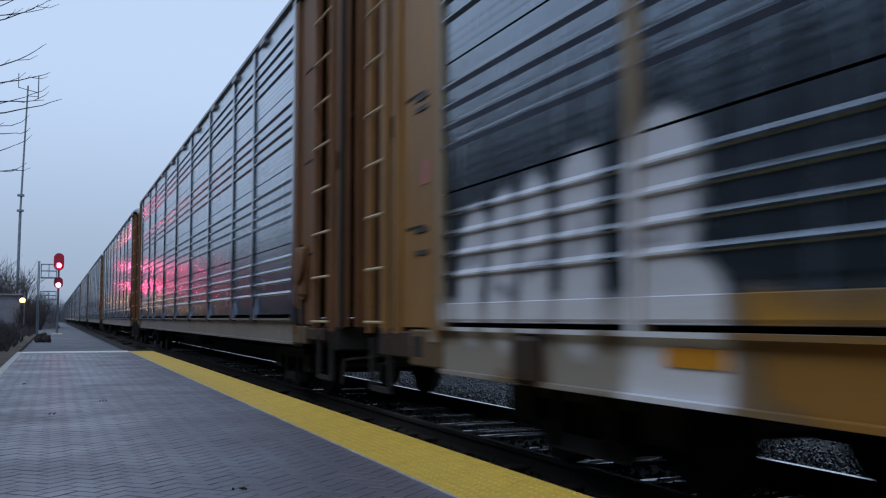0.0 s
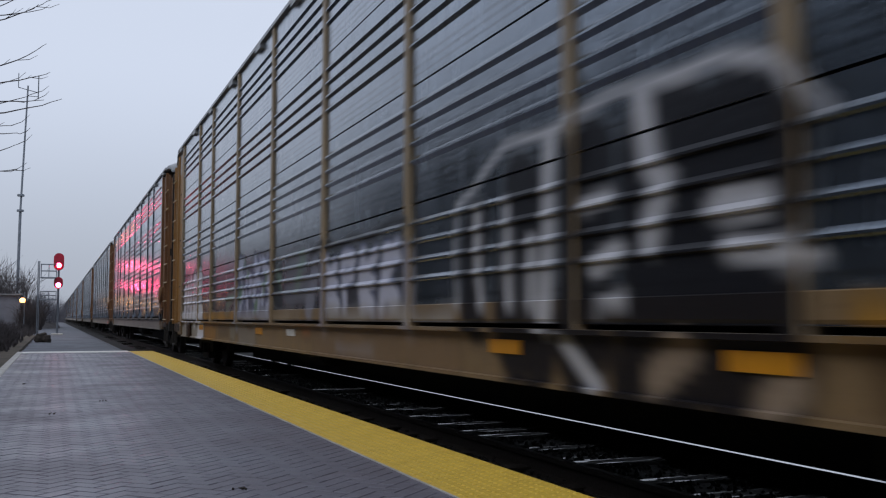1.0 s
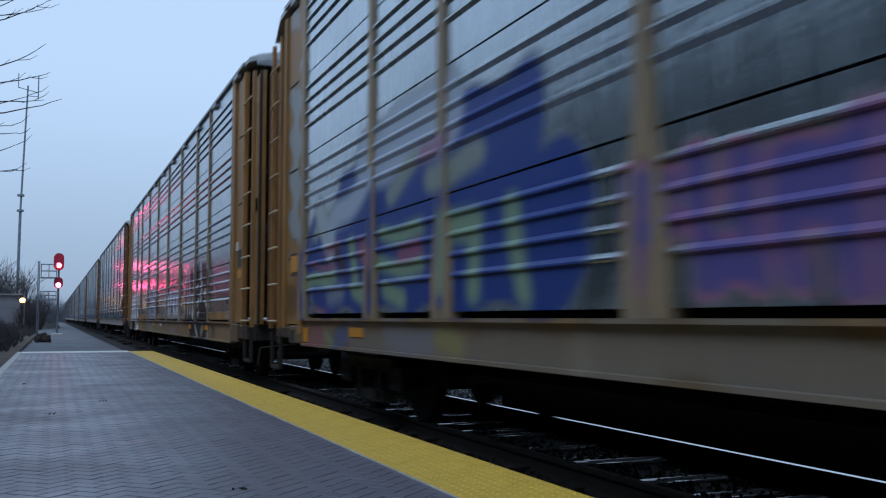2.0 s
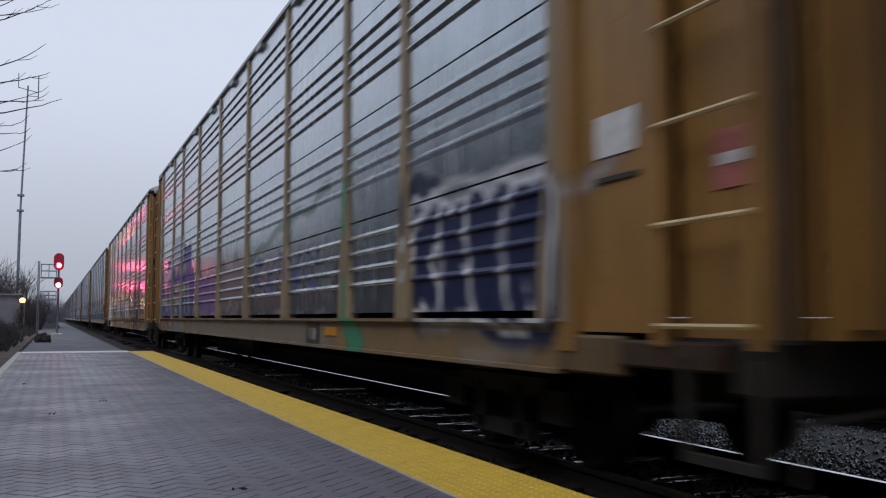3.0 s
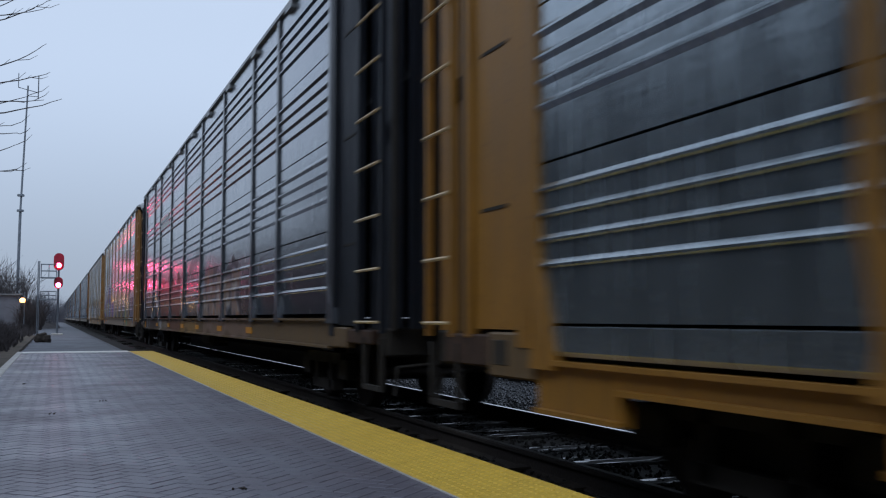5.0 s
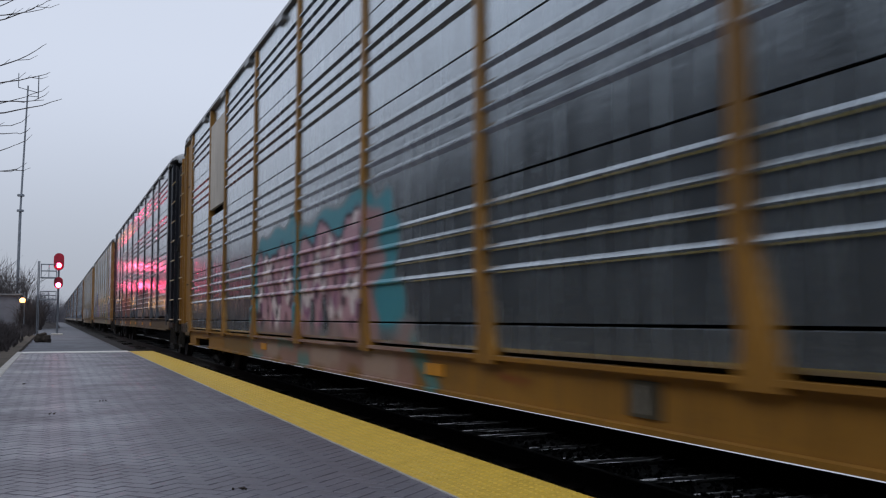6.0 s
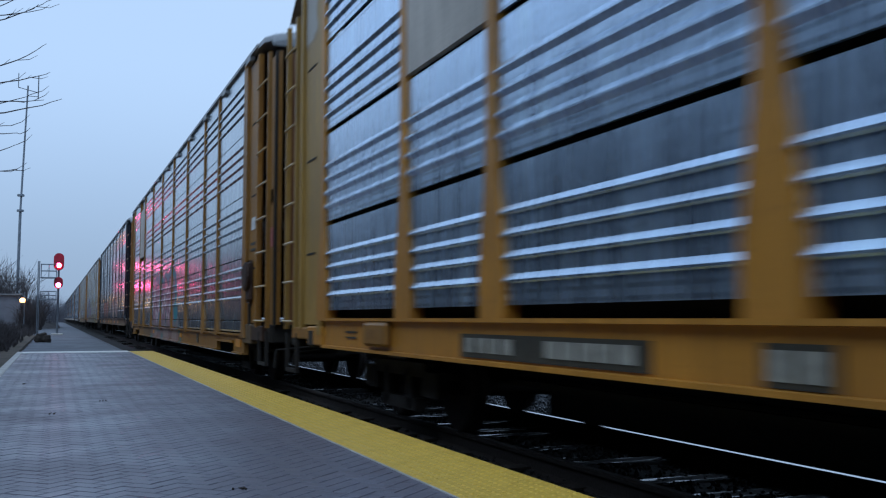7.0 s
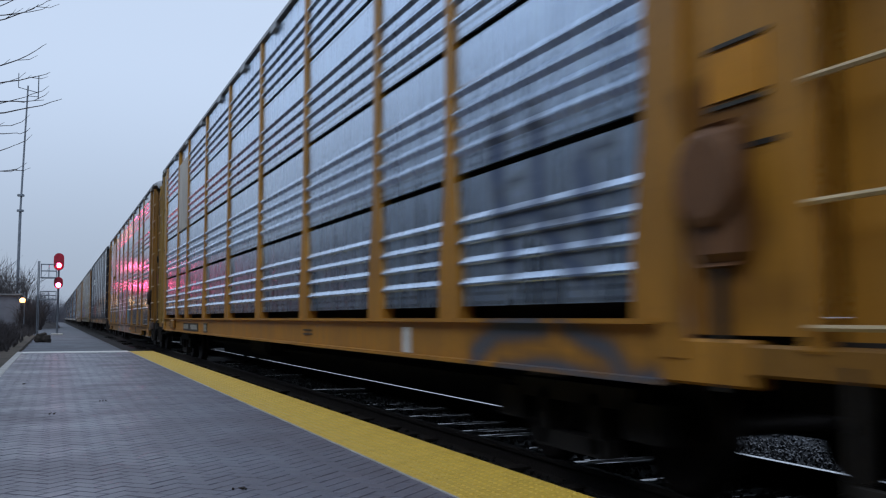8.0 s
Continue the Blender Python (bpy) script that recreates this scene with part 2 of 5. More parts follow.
def rod(bm, a, b, ra, rb=None, sides=8, capped=True):
    a, b = Vector(a), Vector(b)
    turn = (b - a).to_track_quat("Z", "Y")
    rings = []
    for p, r in ((a, ra), (b, ra if rb is None else rb)):
        rings.append([bm.verts.new(p + turn @ Vector((r * math.cos(2 * math.pi * i / sides), r * math.sin(2 * math.pi * i / sides), 0))) for i in range(sides)])
    for i in range(sides):
        j = (i + 1) % sides
        bm.faces.new((rings[0][i], rings[0][j], rings[1][j], rings[1][i]))
    if capped:
        bm.faces.new(rings[0][::-1])
        bm.faces.new(rings[1])


def lathe(bm, profile, axis="X", sides=20):
    """profile: (along, radius) pairs, closed with flat ends."""
    rings = []
    for s, r in profile:
        ring = []
        for i in range(sides):
            a = 2 * math.pi * i / sides
            c, d = r * math.cos(a), r * math.sin(a)
            ring.append(bm.verts.new((s, c, d) if axis == "X" else ((c, s, d) if axis == "Y" else (c, d, s))))
        rings.append(ring)
    for p, q in zip(rings, rings[1:]):
        for i in range(sides):
            j = (i + 1) % sides
            bm.faces.new((p[i], p[j], q[j], q[i]))
    bm.faces.new(rings[0][::-1])
    bm.faces.new(rings[-1])


def part(name, bm, mat, parent=None, label="", smooth=False):
    me = bpy.data.meshes.new(name)
    bmesh.ops.recalc_face_normals(bm, faces=bm.faces)
    if smooth:
        for f in bm.faces:
            f.smooth = True
    bm.to_mesh(me)
    bm.free()
    me.materials.append(mat)
    ob = new(name, me)
    if parent:
        ob.parent = parent
    if label:
        ob["label"] = label
    return ob


def boxes(name, mat, dims, parent=None, label="", bevel=0.0):
    bm = bmesh.new()
    for d in dims:
        box(bm, *d)
    if bevel:
        bmesh.ops.bevel(bm, geom=list(bm.edges), offset=bevel, segments=1, affect="EDGES")
    return part(name, bm, mat, parent, label)


def sheet(name, mat, ys, profile, parent, paint=None, thick=0.03, label=""):
    """A pressed sheet: profile is (z, x) from bottom to top, drawn along ys, with a back and, if given, sprayed paint."""
    me = bpy.data.meshes.new(name)
    zs, xs = np.array([p[0] for p in profile]), np.array([p[1] for p in profile])
    ys = np.asarray(ys, float)
    ny, nz = len(ys), len(zs)
    gy, gz = np.meshgrid(ys, zs, indexing="ij")
    gx = np.broadcast_to(xs, gy.shape)
    front = np.stack([gx, gy, gz], -1).reshape(-1, 3)
    back = xs.max() + thick
    rim = [(back, ys[0], zs[0]), (back, ys[-1], zs[0]), (back, ys[-1], zs[-1]), (back, ys[0], zs[-1])]
    verts = np.vstack([front, rim])
    faces = []
    for i in range(ny - 1):
        for j in range(nz - 1):
            a = i * nz + j
            faces.append((a, a + nz, a + nz + 1, a + 1))
    b = ny * nz
    faces.append((b, b + 3, b + 2, b + 1))
    faces.append([b, b + 1] + [i * nz for i in range(ny - 1, -1, -1)])
    faces.append([b + 2, b + 3] + [i * nz + nz - 1 for i in range(ny)])
    faces.append([b + 3, b] + list(range(nz)))
    faces.append([b + 1, b + 2] + [(ny - 1) * nz + j for j in range(nz - 1, -1, -1)])
    me.from_pydata(verts.tolist(), [], faces)
    if paint is not None:
        col, cov = paint(gy.ravel(), gz.ravel())
        if cov.max() > 0.01:
            layer = me.attributes.new("paint", "FLOAT_COLOR", "POINT")
            rgba = np.ones((len(verts), 4))
            rgba[:b, :3] = col
            layer.data.foreach_set("color", rgba.ravel())
            amount = me.attributes.new("cover", "FLOAT", "POINT")
            values = np.zeros(len(verts))
            values[:b] = cov
            amount.data.foreach_set("value", values)
    me.materials.append(mat)
    ob = new(name, me)
    ob.parent = parent
    if label:
        ob["label"] = label
    return ob


# ---- setting ----
END_Y = 27.3            # far end of the platform
bm = bmesh.new()
ring = [(-900, -300), (900, -300), (900, 2500), (-900, 2500)]
vs = [bm.verts.new((x, y, -0.45)) for x, y in ring] + [bm.verts.new((x, y, -1.2)) for x, y in ring]
bm.faces.new(vs[:4])
bm.faces.new(vs[:3:-1])
for i in range(4):
    j = (i + 1) % 4
    bm.faces.new((vs[i], vs[j], vs[4 + j], vs[4 + i]))
tagged(part("ground", bm, M_GROUND), "dark gravelly soil along the railway", "ground", kind="structure")


def bank(name, mat, x0, x1, y0, y1, z, slope, label, seed, step=1.0):
    """A raised, uneven bed with sloping shoulders."""
    rnd = random.Random(seed)
    bm = bmesh.new()
    nx, ny = 9, int((y1 - y0) / step)
    rows = []
    for j in range(ny + 1):
        y = y0 + (y1 - y0) * j / ny
        row = [bm.verts.new((x0 - slope, y, -0.5))]
        for i in range(nx):
            row.append(bm.verts.new((x0 + (x1 - x0) * i / (nx - 1), y, z + rnd.uniform(-0.015, 0.015))))
        row.append(bm.verts.new((x1 + slope, y, -0.5)))
        rows.append(row)
    for p, q in zip(rows, rows[1:]):
        for i in range(len(p) - 1):
            bm.faces.new((p[i], p[i + 1], q[i + 1], q[i]))
    return tagged(part(name, bm, mat), label, "ground", kind="structure")


bank("ballast_bed", M_BALLAST, 2.9, 6.3, -40, 420, -0.40, 0.4, "oily ballast bed under the track, darkened as shade", 3, 2.0)
# dark bed colour stands in for the shade between the loose stones
bank("far_ballast", M_BALLAST, 6.75, 12.5, -40, 420, -0.36, 0.5, "ballast beyond the track, bed darkened as shade between stones", 4, 2.0)
bank("gravel_path", M_PATH, -1.4, 2.0, END_Y + 0.1, 260, -0.2, 0.8, "pale gravel path beyond the platform", 5, 2.0)

bank("verge", M_VERGE, -5.7, -0.95, -12, 60, -0.1, 0.05, "brown weedy verge behind the platform", 9, 1.0)

# platform slab, kerbs and tactile strip
LEFT_X, IN_X, OUT_X = -0.72, 1.863, 2.475
platform = tagged(boxes("platform", M_MORTAR, [(LEFT_X, IN_X, -10, END_Y, -0.6, -0.006)]), "low brick-paved station platform, damp", "platform", kind="structure")
tagged(boxes("platform_edge", M_MORTAR, [(IN_X, OUT_X - 0.02, -10, END_Y, -0.6, -0.012)]), "concrete platform edge", "platform", kind="structure")
tagged(boxes("platform_end_kerb", M_WHITE, [(LEFT_X - 0.14, IN_X - 0.013, END_Y - 0.7, END_Y + 0.16, -0.6, 0.012)], bevel=0.01), "white concrete kerb at the platform end", "kerb", kind="structure")
kerb = new("platform_kerb")
tagged(kerb, "pale concrete kerb along the platform's back", "kerb", kind="structure")
me_kerb = None
for k in range(24):
    y = -8 + k * 1.47
    if me_kerb is None:
        o = boxes("kerb_stone", M_CONC, [(LEFT_X - 0.14, LEFT_X - 0.003, 0, 1.455, -0.6, 0.014)], kerb, bevel=0.012)
        me_kerb = o.data
    else:
        o = new("kerb_stone", me_kerb)
        o.parent = kerb
    o.location = (0, y, 0)


def tactile_tile(bm, y0, size):
    """One moulded warning tile with rows of low domes running along the edge."""
    box(bm, IN_X + 0.003, OUT_X, y0 + 0.002, y0 + size - 0.002, -0.012, 0.006)


strip = new("tactile_strip")
tagged(strip, "yellow tactile warning strip with raised domes", "paving", kind="structure")
bm = bmesh.new()
tactile_tile(bm, 0, 0.61)
pitch = 0.061
for i in range(10):
    for j in range(10):
        cx, cy = IN_X + 0.035 + pitch * i * 0.995, 0.03 + pitch * j
        lo = [bm.verts.new((cx + 0.014 * math.cos(a), cy + 0.014 * math.sin(a), 0.0062)) for a in [k * math.pi / 3 for k in range(6)]]
        hi = [bm.verts.new((cx + 0.008 * math.cos(a), cy + 0.008 * math.sin(a), 0.011)) for a in [k * math.pi / 3 for k in range(6)]]
        for k in range(6):
            bm.faces.new((lo[k], lo[(k + 1) % 6], hi[(k + 1) % 6], hi[k]))
        bm.faces.new(hi)
tile0 = part("tactile_tile", bm, M_TACTILE, strip)
tile0.location = (0, -9.54, 0)
k = 1
while -9.54 + 0.61 * (k + 1) < END_Y + 0.2:
    o = new("tactile_tile", tile0.data)
    o.parent = strip
    o.location = (0, -9.54 + 0.61 * k, 0)
    k += 1
tagged(boxes("strip_border", M_CONC, [(IN_X - 0.009, IN_X + 0.001, -10, END_Y, -0.05, 0.0065)]), "thin pale joint beside the yellow strip", "trim", kind="structure")

# unseen block behind the platform, added to darken reflections in the car sides
station = tagged(new("station_building"), "unseen dark block, added to darken the train's reflections", "building", kind="structure")
boxes("wall", M_SKY_BLOCKER, [(-14, -6, -45, 44, -0.5, 6.9)], station)
boxes("roof", M_ROOF, [(-14.4, -5.6, -45.4, 44.4, 6.91, 7.15)], station)

# second unseen block further along, added to darken the far cars' reflections
far_blocker = tagged(new("freight_house"), "unseen block along the line, added to darken reflections", "building", kind="structure")
boxes("wall", M_SKY_BLOCKER, [(-17, -9.5, 47, 100, -0.5, 6.4)], far_blocker)
boxes("roof", M_ROOF, [(-17.4, -9.1, 46.6, 100.4, 6.41, 6.65)], far_blocker)

# track
def rail_bar(parent, cx, head_mat=M_RAILHEAD):
    """Flat-bottomed rail in one piece, with its polished head."""
    half = [(0.07, -0.17), (0.07, -0.158), (0.012, -0.14), (0.009, -0.05), (0.037, -0.038), (0.037, -0.012), (0.028, -0.004)]
    outline = half + [(-x, z) for x, z in half[::-1]]
    bm = bmesh.new()
    ends = [[bm.verts.new((cx + x, y, RAIL_Z + z)) for x, z in outline] for y in (-60, 500)]
    for i in range(len(outline)):
        j = (i + 1) % len(outline)
        bm.faces.new((ends[0][i], ends[0][j], ends[1][j], ends[1][i]))
    bm.faces.new(ends[0])
    bm.faces.new(ends[1][::-1])
    rail = part("rail", bm, M_RAIL, parent)
    boxes("rail_head", head_mat, [(cx - 0.027, cx + 0.027, -60, 500, RAIL_Z - 0.0037, RAIL_Z)], rail, "polished running surface")


track = new("track")
tagged(track, "railway track with wet wooden ties", "track", kind="structure")
# near head is painted dark, as if mirroring the cars' underside
rail_bar(track, TRACK_X - 0.753, M_RAIL_DARKREFL)
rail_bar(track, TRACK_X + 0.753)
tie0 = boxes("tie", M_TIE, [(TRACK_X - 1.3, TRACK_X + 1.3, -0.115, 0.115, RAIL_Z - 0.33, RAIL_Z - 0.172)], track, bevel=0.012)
plate0 = boxes("tie_plate", M_RAIL, [(TRACK_X - 0.753 - 0.18, TRACK_X - 0.753 + 0.18, -0.09, 0.09, RAIL_Z - 0.1715, RAIL_Z - 0.16)], tie0)
rnd = random.Random(11)
for k in range(150):
    o = tie0 if k == 0 else new("tie", tie0.data)
    o.parent = track
    o.location = (rnd.uniform(-0.04, 0.04), -4 + 0.52 * k, rnd.uniform(-0.04, 0.012))
    o.rotation_euler = (0, rnd.uniform(-0.01, 0.01), rnd.uniform(-0.02, 0.02))
    if k and k < 60:
        p = new("tie_plate", plate0.data)
        p.parent = o


second = new("track")
tagged(second, "neighbouring railway track beyond the train", "track", kind="structure")
for cx in (8.42, 9.92):
    rail_bar(second, cx)
for k in range(80):
    o = new("tie", tie0.data)
    o.parent = second
    o.location = (9.17 - TRACK_X, -4 + 0.52 * k, 0)


def stone_mesh(rnd, count, place, size):
    verts, faces = [], []
    base = [(1, 0, 0), (-1, 0, 0), (0, 1, 0), (0, -1, 0), (0, 0, 1), (0, 0, -1)]
    tri = ((0, 2, 4), (2, 1, 4), (1, 3, 4), (3, 0, 4), (2, 0, 5), (1, 2, 5), (3, 1, 5), (0, 3, 5))
    for _ in range(count):
        c, s = place(rnd), rnd.uniform(*size)
        turn = Euler((rnd.uniform(0, 6), rnd.uniform(0, 6), rnd.uniform(0, 6))).to_matrix()
        n0 = len(verts)
        for b in base:
            v = turn @ Vector([q * s * rnd.uniform(0.6, 1.15) for q in b])
            verts.append((c[0] + v.x, c[1] + v.y, c[2] + v.z))
        faces.extend(tuple(n0 + i for i in t) for t in tri)
    return verts, faces


def stones(name, mat, label, seed, count, place, size):
    me = bpy.data.meshes.new(name)
    me.from_pydata(*[list(a) for a in stone_mesh(random.Random(seed), count, place, size)][:1], [], list(stone_mesh(random.Random(seed), count, place, size)[1]))
    me.materials.append(mat)
    return tagged(new(name, me), label, "stones", kind="stuff")


def far_spot(r):
    y = 2 + 26 * r.random() ** 1.6
    return (r.uniform(5.7, 10.5), y, -0.36 + r.uniform(-0.01, 0.03))


def crib_spot(r):
    return (r.uniform(2.7, 5.9), 1 + 26 * r.random() ** 1.4, -0.395 + r.uniform(-0.01, 0.02))


stones("ballast_stones", M_STONE, "loose grey crushed stone beyond the far rail", 5, 15000, far_spot, (0.015, 0.036))
stones("track_stones", M_BALLAST, "oily crushed stone between the ties, darkened as shade", 6, 11000, crib_spot, (0.018, 0.036))



def shoulder_spot(r):
    x = r.uniform(5.45, 6.2)
    return (x, 3 + 26 * r.random() ** 1.3, -0.36 + 0.13 * (x - 5.45) + r.uniform(-0.01, 0.03))


stones("shoulder_stones", M_WETSTONE, "wet glinting crushed stone along the far rail", 7, 9000, shoulder_spot, (0.015, 0.032))

# ---- sprayed paint ----
def capsules(y, z, strokes):
    """Distance to the nearest of some round strokes (y0, z0, y1, z1, half width)."""
    best = np.full(y.shape, 9.0)
    for y0, z0, y1, z1, w in strokes:
        dy, dz = y1 - y0, z1 - z0
        s = np.clip(((y - y0) * dy + (z - z0) * dz) / (dy * dy + dz * dz + 1e-9), 0, 1)
        best = np.minimum(best, np.hypot(y - y0 - s * dy, z - z0 - s * dz) - w)
    return best


def over(col, cov, mask, color):
    m = np.clip(mask, 0, 1)[:, None]
    return col * (1 - m) + np.array(color) * m, np.maximum(cov, m[:, 0])


def lettering(seed, y0, y1, z0, z1, count, width):
    """Bulky letter-like strokes that cannot be read, laid out between y0 (front) and y1 (rear)."""
    rnd = random.Random(seed)
    step = (y1 - y0) / count
    out, letters = [], []
    for i in range(count):
        a, b = y0 + step * (i + 0.22), y0 + step * (i + 0.78)
        top, low = z1 - rnd.uniform(0, 0.25) * (z1 - z0), z0 + rnd.uniform(0, 0.1) * (z1 - z0)
        mid = low + (top - low) * rnd.uniform(0.4, 0.6)
        pick = rnd.choice("ABCDE")
        w = width * rnd.uniform(0.85, 1.2)
        first = len(out)
        out.append((a, low, a, top, w))
        if pick in "ABD":
            out.append((a, top, b, top - 0.1, w))
        if pick in "AC":
            out.append((b, top, b, low, w))
        if pick in "ABE":
            out.append((a, mid, b, mid, w * 0.9))
        if pick in "DE":
            out.append((b, top, a, mid, w))
            out.append((a, mid, b, low, w))
        if pick in "CE":
            out.append((a, low, b, low + 0.05, w))
        letters.append(out[first:])
    return out, letters


def soft(d, edge):
    return np.clip(0.5 - d / edge, 0, 1)


def wobble(y, z, s, amp):
    return y + amp * np.sin(z * 5.3 * s + y * 2.1), z + amp * np.sin(y * 4.7 * s + z * 1.7)


def tag(seed, u0, u1, z0, z1, count, width, fill, line, line_w=0.05, cloud=None, cloud_w=0.3, patches=()):
    """One painted piece; u is the distance behind the car's front coupling."""
    strokes, letters = lettering(seed, u0, u1, z0, z1, count, width)

    def draw(u, z, col, cov):
        if u.max() < u0 - 1.2 or u.min() > u1 + 1.2:
            return col, cov
        a, b = wobble(u, z, 1, 0.05)
        d = capsules(a, b, strokes)
        if cloud:
            a2, b2 = wobble(u, z, 0.6, 0.12)
            col, cov = over(col, cov, soft(capsules(a2, b2, strokes) - cloud_w, 0.08), cloud)
        for letter in letters:
            e = capsules(a, b, letter)
            col, cov = over(col, cov, soft(e - line_w, 0.04), line)
            col, cov = over(col, cov, soft(e, 0.04), fill)
        for color, scale, cut in patches:
            spots = np.sin(u * 3.1 * scale + seed) * np.sin(z * 4.3 * scale + u * 1.3) + 0.4 * np.sin(u * 9 * scale - z * 7)
            col, cov = over(col, cov, soft(d, 0.05) * np.clip((spots - cut) * 5, 0, 1), color)
        return col, cov
    return draw


def smear(u0, u1, z0, z1, color, seed=0, full=0.9):
    """A loose sprayed or worn patch with an uneven rim."""
    def draw(u, z, col, cov):
        rim = (0.12 * np.sin(u * 5 + seed) + 0.08 * np.sin(z * 11 + u * 3 + seed)) * min(1, 1.2 * (z1 - z0))
        d = np.maximum(np.maximum(u0 - u, u - u1), np.maximum(z0 - z, z - z1)) + rim
        return over(col, cov, full * soft(d, 0.12), color)
    return draw


def painter(layers):
    def paint(y, z):
        u = HALF - y
        col, cov = np.zeros((len(y), 3)), np.zeros(len(y))
        for layer in layers:
            col, cov = layer(u, z, col, cov)
        return col, cov
    return paint if layers else None


# ---- train ----
SIDE = -1.5
POSTS = (12.36, 9.455, 7.5, 4.5, 1.5, -1.5, -4.5, -7.5, -9.455, -12.36)
# sheets: bottom, top, and the lowest of their four ribs
TIERS = ((1.15, 2.12, 1.45), (2.13, 3.20, 2.52), (3.21, 4.27, 3.59), (4.28, 5.46, 4.66))
LOW_TIERS = ((1.065, 2.12, 1.45),) + TIERS[1:]
SLOTTED = ((1.165, 2.22, 1.37), (2.22, 3.32, 2.43), (3.32, 4.42, 3.53), (4.42, 5.46, 4.62))


def rib_profile(bottom, top, first, deep=0.032, slot=0.0, pitch=0.167, slope=0.041, under=0.037):
    out = [(bottom + slot, SIDE + 0.02)]
    for i in range(4):
        z = first + pitch * i
        for dz, dx in ((-under - 0.012, 0), (-0.014, -deep), (0.0, -deep), (slope, 0)):
            out.append((z + dz, SIDE + 0.02 + dx))
    out.append((top - slot, SIDE + 0.02))
    return out


def ladder(parent, y, mat, half):
    """Two stiles with rungs between them, on the car's end."""
    side = boxes("ladder", mat, [(SIDE, SIDE + 0.06, y - half, y - half + 0.06, 0.95, 5.2), (SIDE, SIDE + 0.06, y + half - 0.06, y + half, 0.95, 5.2)], parent)
    for i in range(8):
        bm = bmesh.new()
        z = 1.06 + 0.53 * i
        rod(bm, (SIDE - 0.02, y - half + 0.03, z), (SIDE - 0.02, y + half - 0.03, z), 0.016, sides=6)
        part("rung", bm, M_RUNG, side)
    return side


def truck(parent, y):
    body = boxes("truck", M_DARK, [(-0.95, 0.95, -0.25, 0.25, 0.28, 0.62), (-0.3, 0.3, -0.3, 0.3, 0.6, 0.74)], parent)
    body.location = (0, y, 0)
    for s in (-1, 1):
        bm = bmesh.new()
        # cast side frame: bowed bar with pedestal ends
        x0, x1 = (-1.12, -0.98) if s < 0 else (0.98, 1.12)
        box(bm, x0, x1, -1.12, -0.72, 0.34, 0.58)
        box(bm, x0, x1, 0.72, 1.12, 0.34, 0.58)
        box(bm, x0, x1, -0.8, 0.8, 0.52, 0.66)
        box(bm, x0, x1, -0.5, 0.5, 0.18, 0.3)
        box(bm, x0, x1, -0.42, -0.3, 0.2, 0.6)
        box(bm, x0, x1, 0.3, 0.42, 0.2, 0.6)
        part("side_frame", bm, M_DARK, body)
    for s in (-0.88, 0.88):
        bm = bmesh.new()
        lathe(bm, [(-0.82, 0.40), (-0.80, 0.42), (-0.72, 0.425), (-0.695, 0.455), (-0.67, 0.45), (-0.66, 0.3), (-0.64, 0.14), (-0.6, 0.09), (0.6, 0.09), (0.64, 0.14), (0.66, 0.3), (0.67, 0.45), (0.695, 0.455), (0.72, 0.425), (0.80, 0.42), (0.82, 0.40)], "X", 24)
        rod(bm, (-1.1, 0, 0), (1.1, 0, 0), 0.07, sides=10)
        w = part("wheelset", bm, M_WHEEL, body)
        w.location = (0, s, 0.425)
    return body


